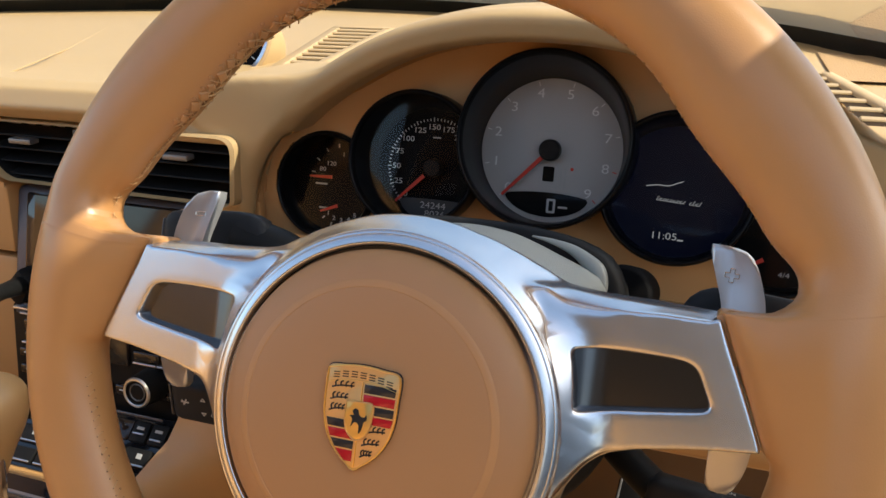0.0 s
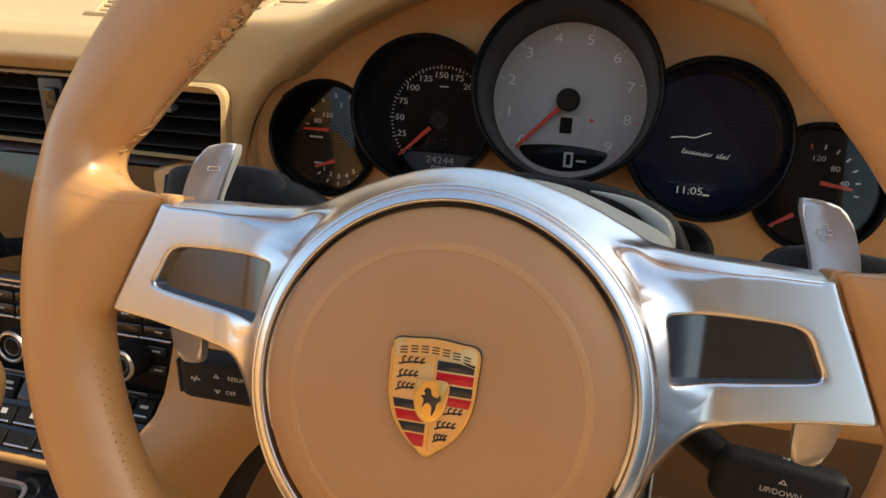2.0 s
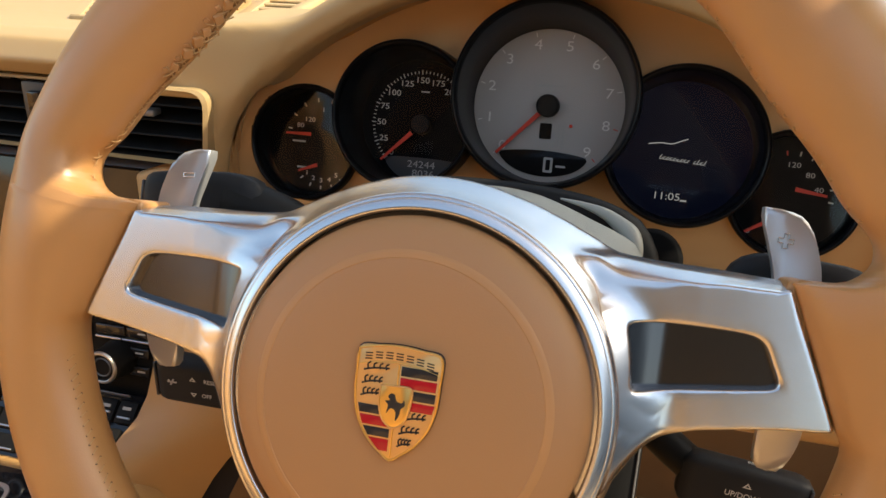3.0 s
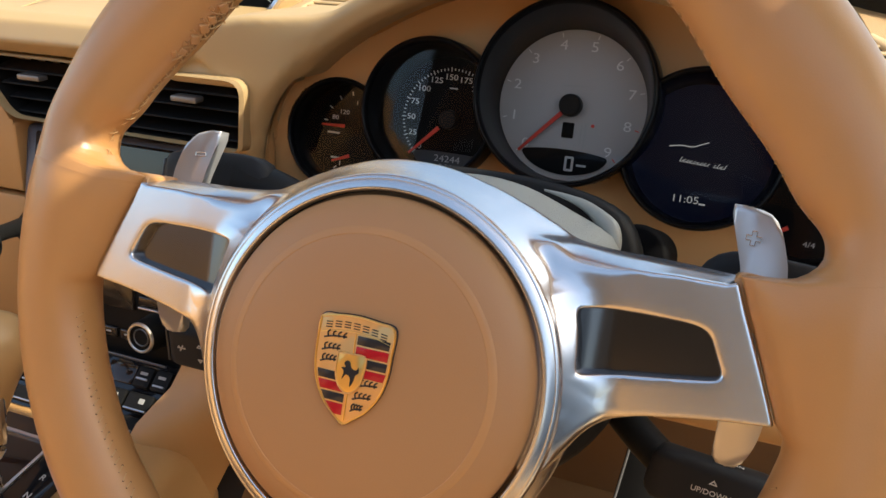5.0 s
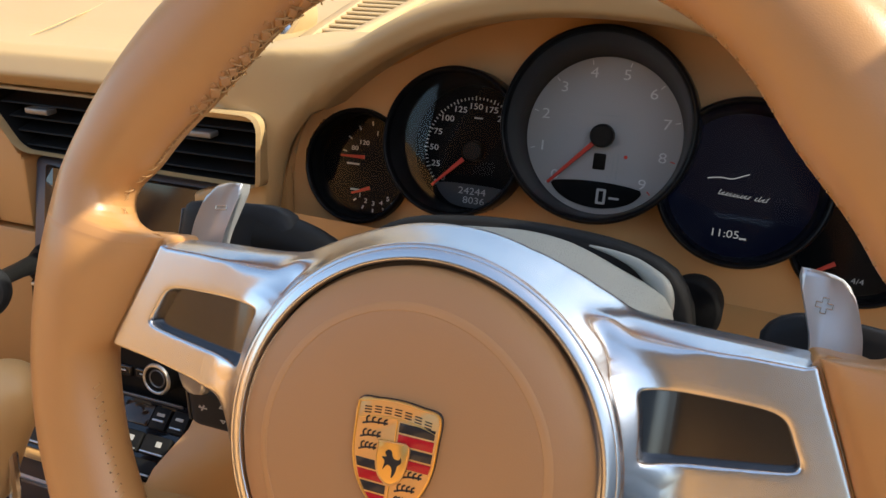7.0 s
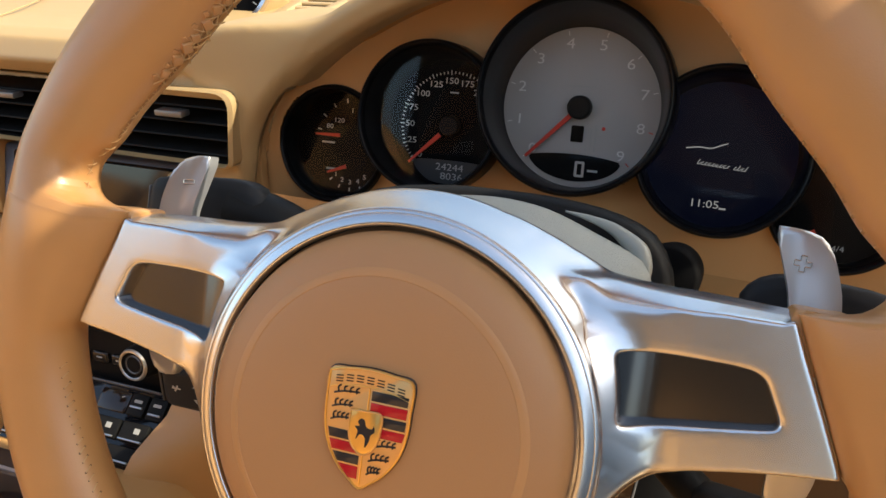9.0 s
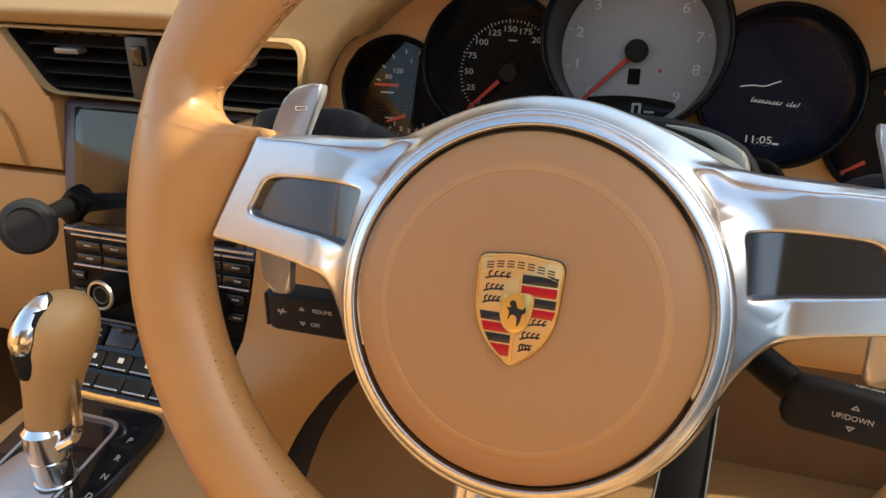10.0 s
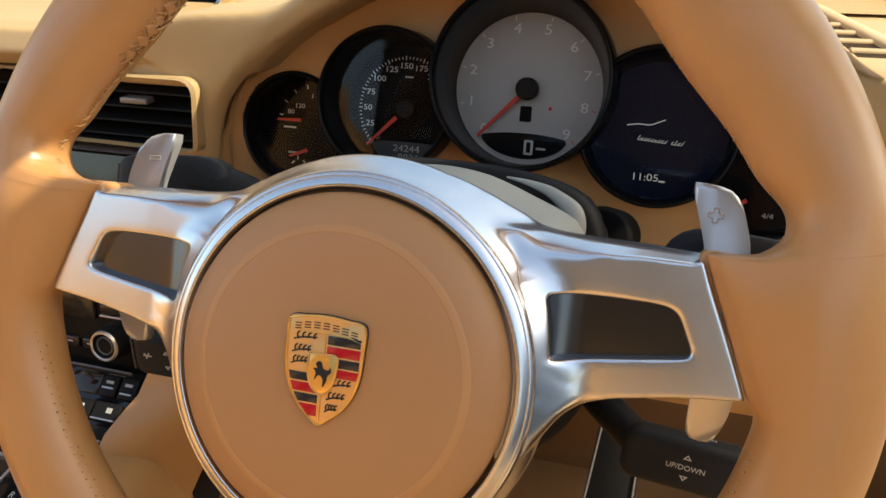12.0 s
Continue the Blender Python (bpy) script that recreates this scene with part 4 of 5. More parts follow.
for th in np.arange(20, 74, 2.0):
    p, m_, tz = on_rim(th, 19)
    ob = part("stitch", lace_small, thread, rim)
    ob.matrix_local = Matrix.Translation(p + tz * 0.0001) @ m_ @ pose(0, 0, 0, 0, 0, random.uniform(-12, 12)) @ Matrix.Scale(0.6, 4)
# flat zigzag lower down, with its needle holes
hole = mesh_of("stitch_hole", lathe([(0.0001, 0.0002), (0.00045, 0.0002), (0.0006, -0.0002)], 8), hole_brown)
for th in list(np.arange(194, 252, 1.5)) + list(np.arange(288, 346, 1.5)):
    ends = []
    for k, dt in ((17, 0.75), (18, 0.0)):
        p, m_, tz = on_rim(th + dt + random.uniform(-0.15, 0.15), k)
        ends.append(p + tz * 0.0002)
        ob = part("stitch_hole", hole, hole_brown, rim)
        ob.matrix_local = Matrix.Translation(p) @ m_ @ Matrix.Scale(random.uniform(0.5, 0.9), 4)
    part("stitch", tube(ends, 0.00022, 6), thread, rim)

# aluminium spokes: a plate with a window, lofted as a ring of sections between both edges
OUT = [(26, 44), (36, 51), (45, 55.5), (53, 58.0), (61, 58.8), (68, 58.6), (76, 57.6), (88, 56.8), (104, 56.2), (116, 55.6), (122.4, 55.2), (123.4, 54.2), (127.6, 44), (132.5, 32.5), (137.2, 21), (141.4, 10.4), (141.5, 9.1),
       (140.2, 8.7), (132, 7.9), (121, 6.6), (108, 4.4), (96, 1.9), (86, -3), (79.2, -9.6), (74.6, -17), (66, -26), (58, -18), (56, 5), (48, 25), (34, 38)]
INN = [(73.6, 35.6), (76, 36.4), (82, 37.2), (90, 37.6), (100, 37.6), (109, 37.4), (114, 36.6), (117.4, 34.2), (120.2, 28.5), (122.4, 23.6), (122.2, 21.4), (119.8, 20.2), (112, 19.0), (102, 17.6), (92, 16.2), (84, 14.8),
       (78, 13.8), (76.2, 15.5), (75.6, 22), (74.4, 29), (73.3, 33.4)]


def plate_height(x, u):
    """Front of the spoke plate, mm in front of the crest's plane."""
    t = min(1.0, max(0.0, (math.hypot(x, u + 0.5) - 71) / 21))
    return -23.5 + 9.6 * (1 - t) ** 2 * smooth_step((x - 28) / 44) * smooth_step((54 - u) / 16) - 1.5 * max(0, (x - 95) / 45)


def spoke_mesh(sign):
    n = 260
    o = smooth_curve(OUT, n * 4, True)
    i = smooth_curve(INN, n, True)
    c = np.array([97.0, 27.5])
    ang = lambda p: math.atan2((p[1] - c[1]) * 1.6, p[0] - c[0])
    oa = np.array([ang(p) for p in o])
    rings = []
    for p in i:
        a = ang(p)
        k = int(np.argmin(np.abs(np.angle(np.exp(1j * (oa - a))))))
        q = o[k]
        d = (q - p)
        L = np.linalg.norm(d)
        d = d / L
        u = min(1.0, max(0.0, (d[1] - 0.3) / 0.4)) if q[0] > 60 else 0.0
        u *= smooth_step((q[1] - 54.3) / 0.8) if q[0] > 112 else 1.0
        wb = min(L - 8.0, float(np.interp(q[0], [50, 62, 74, 86, 104], [15, 13, 9, 5.5, 3.9])))     # the bevel on top widens towards the hub
        mixd = lambda a_, b_: a_ + (b_ - a_) * u
        sec = [(p, -17.0), (p, -1.6), (p + d * 0.3, -0.7), (p + d * 0.9, -0.08)]
        for f in (0.25, 0.45, 0.65, 0.8):
            sec.append((p + d * (1.0 + (L - 2.0 - mixd(4.0, wb)) * f), 0.0))
        sec += [(q - d * mixd(1.2, wb), 0.0), (q - d * mixd(0.55, wb * 0.9), mixd(-0.10, -0.25)), (q - d * mixd(0.12, wb * 0.74), mixd(-0.55, -1.5)), (q - d * mixd(0.0, 0.7), mixd(-1.5, -8.0)), (q, mixd(-9.0, -11.0)), (q + d * 1.2, -18.0), (q + d * 0.5, -26.0), (q - d * 3, -28.0), (p + d * 1.5, -24.0)]
        rings.append([Vector((sign * w[0], w[1], plate_height(w[0], w[1]) + h)) * MM for w, h in sec])
    return loft(rings, closed=True, loop=True)


def flank_ring():
    """Body round the airbag cover, flaring backwards, more so at the top."""
    rings = []
    for k in range(180):
        a = 2 * math.pi * k / 180
        el = math.degrees(math.atan2(math.sin(a), abs(math.cos(a))))
        ro = float(np.interp(el, [-90, -5, 10, 20, 28, 37, 44, 52, 60, 70, 90], [76.5, 76.5, 76, 78, 85, 91.5, 88.5, 84.6, 82.2, 80.6, 80.2]))
        ze = float(np.interp(el, [-90, -10, 12, 24, 38, 50, 70, 90], [-26, -26, -24.5, -31, -43, -38, -31, -29]))
        prof = [(61, -22), (66, -17), (69.5, -14.0), (71.6, -13.6), (72.8, -14.6)]
        prof += [(72.8 + (ro - 1.0 - 72.8) * f, -14.6 + (ze + 14.6) * (f + 0.05 * math.sin(math.pi * f))) for f in (0.2, 0.4, 0.6, 0.8, 1.0)]
        prof += [(ro, ze - 2.6), (ro, min(-36, ze - 5)), (min(ro, 82) - 1.8, min(-43, ze - 8)), (75, -54), (62, -56)]
        rings.append([Vector((r * math.cos(a), -0.5 + r * math.sin(a), h)) * MM for r, h in prof])
    return loft(rings, closed=True, loop=True)


def softened(bm):
    """Fillets where the spokes run into the hub: relaxes the skin along the joints."""
    bm.verts.ensure_lookup_table()
    co = np.array([v.co for v in bm.verts])
    ed = np.array([(e.verts[0].index, e.verts[1].index) for e in bm.edges])
    deg = np.bincount(ed.ravel(), minlength=len(co)).astype(float)[:, None]
    x, y, h = np.abs(co[:, 0]) * 1000, co[:, 1] * 1000, co[:, 2] * 1000
    r = np.hypot(x, y + 0.5)

    def near(x0, y0, x1, y1, width):
        k = np.clip(((x - x0) * (x1 - x0) + (y - y0) * (y1 - y0)) / ((x1 - x0) ** 2 + (y1 - y0) ** 2), 0, 1)
        return np.exp(-(np.hypot(x - x0 - k * (x1 - x0), y - y0 - k * (y1 - y0)) / width) ** 2)

    w = np.maximum(near(46, 59, 79, 57, 6.5), 0.8 * near(76, -16, 88, -3, 4.5)) * np.clip((r - 73.4) / 2.5, 0, 1) * (h > -48)
    w = (np.where(w > 0.02, w, 0) * 0.5)[:, None]
    for _ in range(220):
        acc = np.stack([np.bincount(ed[:, 0], co[ed[:, 1], k], len(co)) + np.bincount(ed[:, 1], co[ed[:, 0], k], len(co)) for k in range(3)], 1)
        co = co + w * (acc / deg - co)
    for v, p in zip(bm.verts, co):
        v.co = p
    return bm


part("spoke_frame", softened(fused([flank_ring(), spoke_mesh(1), spoke_mesh(-1)], 0.0005, 7)), alu, wheel, "brushed aluminium casting of hub and spokes", smooth=75)
for sign in (1, -1):
    # flat towards the rim, curling up to the hub at its inner end
    line = smooth_curve([(70.0, -24.0), (73.5, -25.4), (77.5, -27.0), (83, -28.3), (90, -28.9), (126, -29.2)], 40)
    part("window_panel", moved(loft([[(sign * x, 38.6, h), (sign * x, 11.5, h), (sign * x, 11.5, h - 2), (sign * x, 38.6, h - 2)] for x, h in line]), Matrix.Scale(MM, 4)), smoked, wheel, "glossy smoked panel in the spoke", smooth=50)

# polished ring and the domed airbag cover
ring_prof = [(65.0, -26), (66.5, -16), (66.6, -13.2), (66.9, -12.5), (67.4, -12.2), (68.4, -12.35), (69.8, -12.9), (71.2, -13.75), (72.5, -14.8), (73.2, -15.6), (73.3, -17.0), (72.5, -20), (68, -22)]
part("hub_ring", moved(lathe(ring_prof, 144), Matrix.Translation((0, -0.0005, 0)) @ Matrix.Scale(MM, 4)), alu, wheel, "polished aluminium ring round the cover", smooth=60)
part("gap", moved(lathe([(64.0, -22.5), (66.2, -22.5), (66.35, -16.0)], 96), Matrix.Translation((0, -0.0005, 0)) @ Matrix.Scale(MM, 4)), black_soft, wheel)
cov = [(0.0, -0.8), (12, -0.9), (24, -1.3), (36, -2.1), (44, -2.9), (48, -3.5), (52.6, -4.45), (57, -6.0), (61.5, -8.2), (63.6, -10.2), (64.8, -12.6), (65.0, -18), (64.8, -24)]
cover = part("airbag_cover", moved(lathe([(max(r, 0.01), h) for r, h in cov], 120), Matrix.Translation((0, -0.0005, 0)) @ Matrix.Scale(MM, 4)), pad_mat, wheel, "round tan airbag cover with a faint ring", smooth=60)
part("tear_ring", moved(lathe([(49.9, -4.0), (50.3, -3.78), (51.6, -4.05), (52.9, -4.42), (53.3, -4.8)], 120), Matrix.Translation((0, -0.0005, 0)) @ Matrix.Scale(MM, 4)), mat("orange_ring_leather", (0.40, 0.202, 0.076), 0.5, blotch=0.12, blotch_scale=30), wheel, "faint lighter orange ring in the leather")


# lower spoke with a slot
for sx in (-1, 1):
    path = [(sx * 15, -66, -34), (sx * 16, -85, -33), (sx * 18, -105, -32), (sx * 22, -128, -31)]
    part("lower_spoke", moved(tube(path, [9.0, 8.0, 8.0, 9.0], 20, 1.0), Matrix.Scale(MM, 4)), alu, wheel, "aluminium lower spoke")


# crest
crest = part("crest", moved(prism(smooth_curve([(-14.6, 18.0), (-7.5, 19.6), (0, 20.2), (7.5, 19.6), (14.6, 18.0), (14.9, 8), (14.4, 0), (12.3, -7), (8.2, -13), (3.4, -17), (0, -19.2), (-3.4, -17), (-8.2, -13), (-12.3, -7), (-14.4, 0), (-14.9, 8)], 80, True), -2.2, 0.4, 0.5), Matrix.Scale(MM, 4)), gold, wheel, "gold shield crest with red and black bars")


SHIELD = [(-14.6, 18.0), (-7.5, 19.6), (0, 20.2), (7.5, 19.6), (14.6, 18.0), (14.9, 8), (14.4, 0), (12.3, -7), (8.2, -13), (3.4, -17), (0, -19.2), (-3.4, -17), (-8.2, -13), (-12.3, -7), (-14.4, 0), (-14.9, 8)]
part("backing", moved(prism([tuple(p * 1.018) for p in smooth_curve(SHIELD, 80, True)], -2.4, -0.5, 0.2), Matrix.Scale(MM, 4)), enamel_black, crest, "dark edge")


def crest_bit(name, pts, z0, z1, material, b=0.12):
    return part(name, moved(prism(pts, z0, z1, b), Matrix.Scale(MM, 4)), material, crest)


rows = [(13.4, 10.2, enamel_black), (9.6, 6.2, enamel_red), (5.6, 2.4, enamel_black), (1.8, -1.2, enamel_red)]
for t, b, m_ in rows:
    crest_bit("bar", [(1.0, b), (13.5 if b > 0 else 13.0, b), (13.7, t), (1.0, t)], 0.2, 0.62, m_)
for t, b, m_ in ((-1.0, -4.0, enamel_black), (-4.6, -7.8, enamel_red), (-8.4, -11.4, enamel_black), (-12.0, -16.0, enamel_red)):
    wl = lambda y: -float(np.interp(y, [-19, -17, -13, -7, 0], [0.5, 3.0, 7.4, 11.4, 13.3]))
    crest_bit("bar", [(wl(b), b), (-1.0, b), (-1.0, t), (wl(t), t)], 0.2, 0.62, m_)
for k in range(7):                   # row of small dark strokes on a gold band
    x = -10.9 + k * 3.62
    y = 16.45 - 0.012 * x * x
    for dy_ in (-0.95, 0.0, 0.95):
        crest_bit("dark_mark", [(x - 1.25, y + dy_ - 0.22 - 0.02 * x), (x + 1.25, y + dy_ - 0.22 - 0.045 * x), (x + 1.25, y + dy_ + 0.22 - 0.045 * x), (x - 1.25, y + dy_ + 0.22 - 0.02 * x)], 0.2, 0.5, enamel_black, 0.04)
part("gold_line", moved(tube([(x, 14.35 - 0.011 * x * x, 0.42) for x in np.linspace(-13.9, 13.9, 15)], 0.24, 6), Matrix.Scale(MM, 4)), gold_bright, crest)
part("gold_line", moved(tube([(0.1, 13.9, 0.45), (0.1, 0, 0.45), (0.1, -17.6, 0.45)], 0.28, 6), Matrix.Scale(MM, 4)), gold_bright, crest)
part("gold_rim", moved(tube([(p[0] * 0.985, p[1] * 0.985, 0.35) for p in smooth_curve(SHIELD + SHIELD[:1], 90)], 0.42, 6), Matrix.Scale(MM, 4)), gold_bright, crest)
for x0, y0, w in ((-12.2, 11.6, 9.0), (-12.4, 7.0, 7.2), (-12.4, 2.8, 6.4), (3.6, -3.4, 7.6), (2.4, -8.2, 7.0), (2.2, -12.6, 4.6)):
    bms = [tube(smooth_curve([(x0, y0 - 1.1, 0.5), (x0 + w * 0.4, y0 - 0.1, 0.6), (x0 + w, y0 + 0.4, 0.5)], 8), 0.32, 6)]
    for k in range(4):
        xk = x0 + w * (0.2 + 0.24 * k)
        bms.append(tube(smooth_curve([(xk - 0.4, y0 - 0.3, 0.5), (xk - 0.5, y0 + 1.1, 0.6), (xk + 0.5, y0 + 1.8, 0.5)], 6), 0.3, 6))
    part("antler", moved(merge(*bms), Matrix.Scale(MM, 4)), enamel_black, crest)
inner = crest_bit("inner_shield", smooth_curve([(-5.4, 6.2), (0, 6.6), (5.4, 6.2), (5.5, 0), (4.2, -4.6), (1.8, -7.0), (0, -7.6), (-1.8, -7.0), (-4.2, -4.6), (-5.5, 0)], 48, True), 0.3, 1.0, gold_bright, 0.25)
part("gold_rim", moved(tube([(p[0], p[1], 1.0) for p in smooth_curve([(-5.4, 6.2), (0, 6.6), (5.4, 6.2), (5.5, 0), (4.2, -4.6), (1.8, -7.0), (0, -7.6), (-1.8, -7.0), (-4.2, -4.6), (-5.5, 0), (-5.4, 6.2)], 60)], 0.32, 6), Matrix.Scale(MM, 4)), gold, inner)
part("dark_emblem", moved(prism(smooth_curve([(-1.5, 4.0), (-0.2, 3.6), (0.6, 1.6), (2.6, 1.2), (3.2, 2.4), (3.6, 0.4), (2.4, -0.8), (2.0, -3.0), (0.8, -5.2), (0.6, -2.0), (-1.2, -1.0), (-2.6, -3.0), (-2.2, 0.0), (-3.4, 1.2), (-1.6, 1.6), (-2.4, 2.8)], 48, True), 0.9, 1.25), Matrix.Scale(MM, 4)), enamel_black, inner)

# gear paddles
PAD = [(-140.6, 58), (-138.6, 67), (-136.4, 73.8), (-133.6, 78.9), (-128.8, 81.6), (-119.0, 82.7), (-117.2, 81.8), (-118.4, 76), (-121.2, 67), (-124.2, 55), (-125.2, 30), (-125.6, 0), (-125.4, -14.5), (-126.8, -17.8), (-133, -18.3), (-136.0, -16.6), (-141.2, -1.7), (-142.5, 30)]
for sign in (1, -1):
    pts = smooth_curve([(-x * sign, u) for x, u in PAD], 64, True)
    bm = prism([tuple(p) for p in pts], -74.0, -67, 1.6, 4)
    for v in bm.verts:
        v.co.z += (-1.5 * (1 - min(1.0, ((abs(v.co.x) - 129.5) / 8.5) ** 2)) if v.co.z > -70 else 0.0)
        v.co.z += -0.00035 * (v.co.y - 30) ** 2 * (0.6 if v.co.y > 30 else 1.0) - 0.05 * max(0.0, 20 - v.co.y)
    pad = part("gear_paddle", moved(bm, Matrix.Scale(MM, 4)), paddle_silver, wheel, "satin silver gear paddle", smooth=70)
    cx = sign * 126.5
    arm = [(-2.8, -0.9), (2.8, -0.9), (2.8, 0.9), (-2.8, 0.9), (-2.8, -0.9)] if sign < 0 else [(-2.8, -0.9), (-0.9, -0.9), (-0.9, -2.8), (0.9, -2.8), (0.9, -0.9), (2.8, -0.9), (2.8, 0.9), (0.9, 0.9), (0.9, 2.8), (-0.9, 2.8), (-0.9, 0.9), (-2.8, 0.9), (-2.8, -0.9)]
    sg = merge(*[tube([(*a_, 0.1), (*b_, 0.1)], 0.24, 8) for a_, b_ in zip(arm, arm[1:])])
    part("sign", moved(sg, Matrix.Scale(MM, 4) @ pose(cx, 70.5, -67.4, 0, 0, -4 * sign)), chrome, pad, "raised bright outline of the sign")

# ---- steering column ----
column = thing("steering_column", WHEEL, "dark grained steering column shroud behind the wheel", "steering column")
sec = [(-82, 19), (-82, 38), (-71, 55), (-48, 70), (-22, 77.6), (-8, 79.5), (11, 80.7), (28, 79.0), (41, 75.2), (53, 70.6), (64, 66.4), (72.5, 61.5), (77, 50), (79, 32), (80, 17), (74, -19), (48, -48), (0, -57), (-48, -48), (-74, -19)]
sec_wide = [(-86, 20), (-84, 40), (-72, 60), (-50, 75), (-20, 80.5), (4, 81.5), (27, 81), (46, 79), (60, 75.5), (70, 70.5), (76, 63), (80, 52), (84, 18), (78, -20), (50, -50), (0, -60), (-50, -50), (-78, -20)]
rings = []
for n_, k in ((-98, 0.90), (-99, 1.0), (-103, 1.035), (-120, 1.04), (-145, 1.02), (-170, 0.99), (-230, 0.95)):
    rings.append([Vector((p[0] * k, p[1] * k, n_)) * MM for p in smooth_curve(sec_wide, 64, True)])
part("shroud", loft(rings), black_soft, column, "dark plastic shroud", smooth=50)
rings = []
for n_, k in ((-40, 0.80), (-48, 0.86), (-60, 0.92), (-75, 0.972), (-84, 1.0), (-90, 1.0), (-95, 0.97)):
    rings.append([Vector((p[0] * k, p[1] * k, n_)) * MM for p in smooth_curve(sec, 90, True)])
part("wheel_back_cover", loft(rings), shroud_mat, column, "grained grey back cover of the wheel", smooth=50)
roll = smooth_curve([(38, 78.4), (48, 76.8), (57.5, 74.0), (64.5, 69.8), (69, 65.8), (70.8, 60.5), (71, 52)], 30)
part("cover_roll", moved(tube([(p[0], p[1], -91.0) for p in roll], list(np.interp(np.linspace(0, 1, 30), [0, 0.25, 0.5, 0.7, 0.85, 1], [0.4, 1.5, 2.9, 4.4, 4.4, 3.5])), 16), Matrix.Scale(MM, 4)), roll_grey, column, "pale grey rolled edge", smooth=60)
# added cylinder, flat black in place of the dark cavity beside the shroud
part("cavity_shade", moved(lathe([(0.01, -118), (12, -118), (13.4, -119), (14.6, -123), (14.6, -190)], 40), Matrix.Scale(MM, 4) @ Matrix.Translation((79, 56, 0))), dial_black, column, "flat black cylinder standing in for a shaded cavity", smooth=50)


# ---- stalks ----
def wide_stalk(name, label, sign, height, taper, arm):
    """Flat paddle-like stalk: blunt head with a bevelled top, arm dropping to the column."""
    v = thing(name, WHEEL @ Matrix.Translation((sign * 0.134, height, -0.092)), label, "column stalk")
    rings = []
    for f, hh, dd in ((29, 20, 8), (27.5, 24.5, 11.5), (24.5, 27.0, 13.5), (19, 28.5, 14.5), (0, 29.5, 15)) + taper:
        pts = rounded([(-hh / 2, -dd / 2), (hh / 2 - 4.5, -dd / 2), (hh / 2, -dd / 2 + 2.0), (hh / 2, dd / 2), (-hh / 2, dd / 2)], 1.8, 3)
        rings.append([Vector((sign * f, a - f * 0.06, -b)) * MM for a, b in pts])
    part("head", loft(rings), stalk_mat, v, "dark grey stalk head", smooth=40)
    path = smooth_curve([(sign * x, u, n_) for x, u, n_ in arm], 18)
    part("arm", moved(tube([tuple(p) for p in path], list(np.interp(np.linspace(0, 1, 18), [0, 0.4, 1], [12.5, 12.0, 10.0] if sign < 0 else [10.5, 9.0, 9.0])), 20, 1.0), Matrix.Scale(MM, 4)), black_soft, v, smooth=60)
    part("end_cap", moved(box(1.6, 19, 9, 0.7, 2, at=(sign * 29.4, -1.7, 0)), Matrix.Scale(MM, 4)), grey_soft, v)
    return v


wide_stalk("wiper_stalk", "blunt dark grey wiper stalk behind the wheel", -1, 0.0585, ((-16, 29.5, 15.5), (-24, 27, 15), (-30, 22, 13), (-33, 15, 9)), ((-14, 1, -2), (-30, -1, -5), (-46, -7, -11), (-66, -20, -22)))
wide_stalk("indicator_stalk", "blunt dark grey indicator stalk behind the wheel", 1, 0.0505, ((-8, 29, 15.5), (-14, 26.5, 15), (-19, 22, 14), (-23, 15, 12), (-25.5, 7, 8)), ((-6, -3, -2), (-18, -10, -6), (-36, -24, -14), (-58, -36, -25)))


def box_stalk(name, label, x_in, x_end, y, z, h, prints, m):
    v = thing(name, m, label, "column stalk")
    s = 1 if x_end > x_in else -1
    L = abs(x_end - x_in)
    rings = []
    for f, hh, dd in ((0.0, h * 0.60, 0.006), (0.025, h * 0.80, 0.010), (0.07, h * 0.95, 0.0135), (0.13, h, 0.0145), (0.90, h, 0.0145), (0.965, h * 0.95, 0.0130), (1.0, h * 0.84, 0.010)):
        secp = rounded([(-dd / 2, -hh / 2), (dd / 2, -hh / 2), (dd / 2, hh / 2), (-dd / 2, hh / 2)], min(hh, dd) * 0.32, 4)
        rings.append([Vector((s * (f - 0.5) * L, a, b)) for a, b in secp])
    part("head", loft(rings), stalk_mat, v, smooth=50)
    part("arm", tube([tuple(p) for p in smooth_curve([(-s * 0.40 * L, 0.004, 0.003), (-s * 0.62 * L, 0.012, 0.007), (-s * 0.95 * L, 0.030, 0.012), (-s * 1.15 * L, 0.040, 0.014)], 14)], 0.0095, 16, 0.8), black_soft, v, smooth=60)
    part("end_cap", box(0.0016, 0.0125, h * 0.80, 0.0007, 2, at=(s * (0.5 * L + 0.0004), 0, 0)), grey_soft, v)
    for bm, px, pz in prints:
        part("print", moved(bm, pose(px, -0.0073, pz, 90, 0, 0)), white_print, v)
    return v


def tri(w, up):
    o = [(-w, -w * 0.5), (w, -w * 0.5), (0, w * 0.75)]
    i = [(x * 0.5, y * 0.5 - w * 0.03) for x, y in o]
    f = 1 if up else -1
    return loft([[(x, f * y, 0.0) for x, y in o], [(x, f * y, 0.0002) for x, y in o], [(x, f * y, 0.0002) for x, y in i], [(x, f * y, 0.0) for x, y in i]], caps=False)


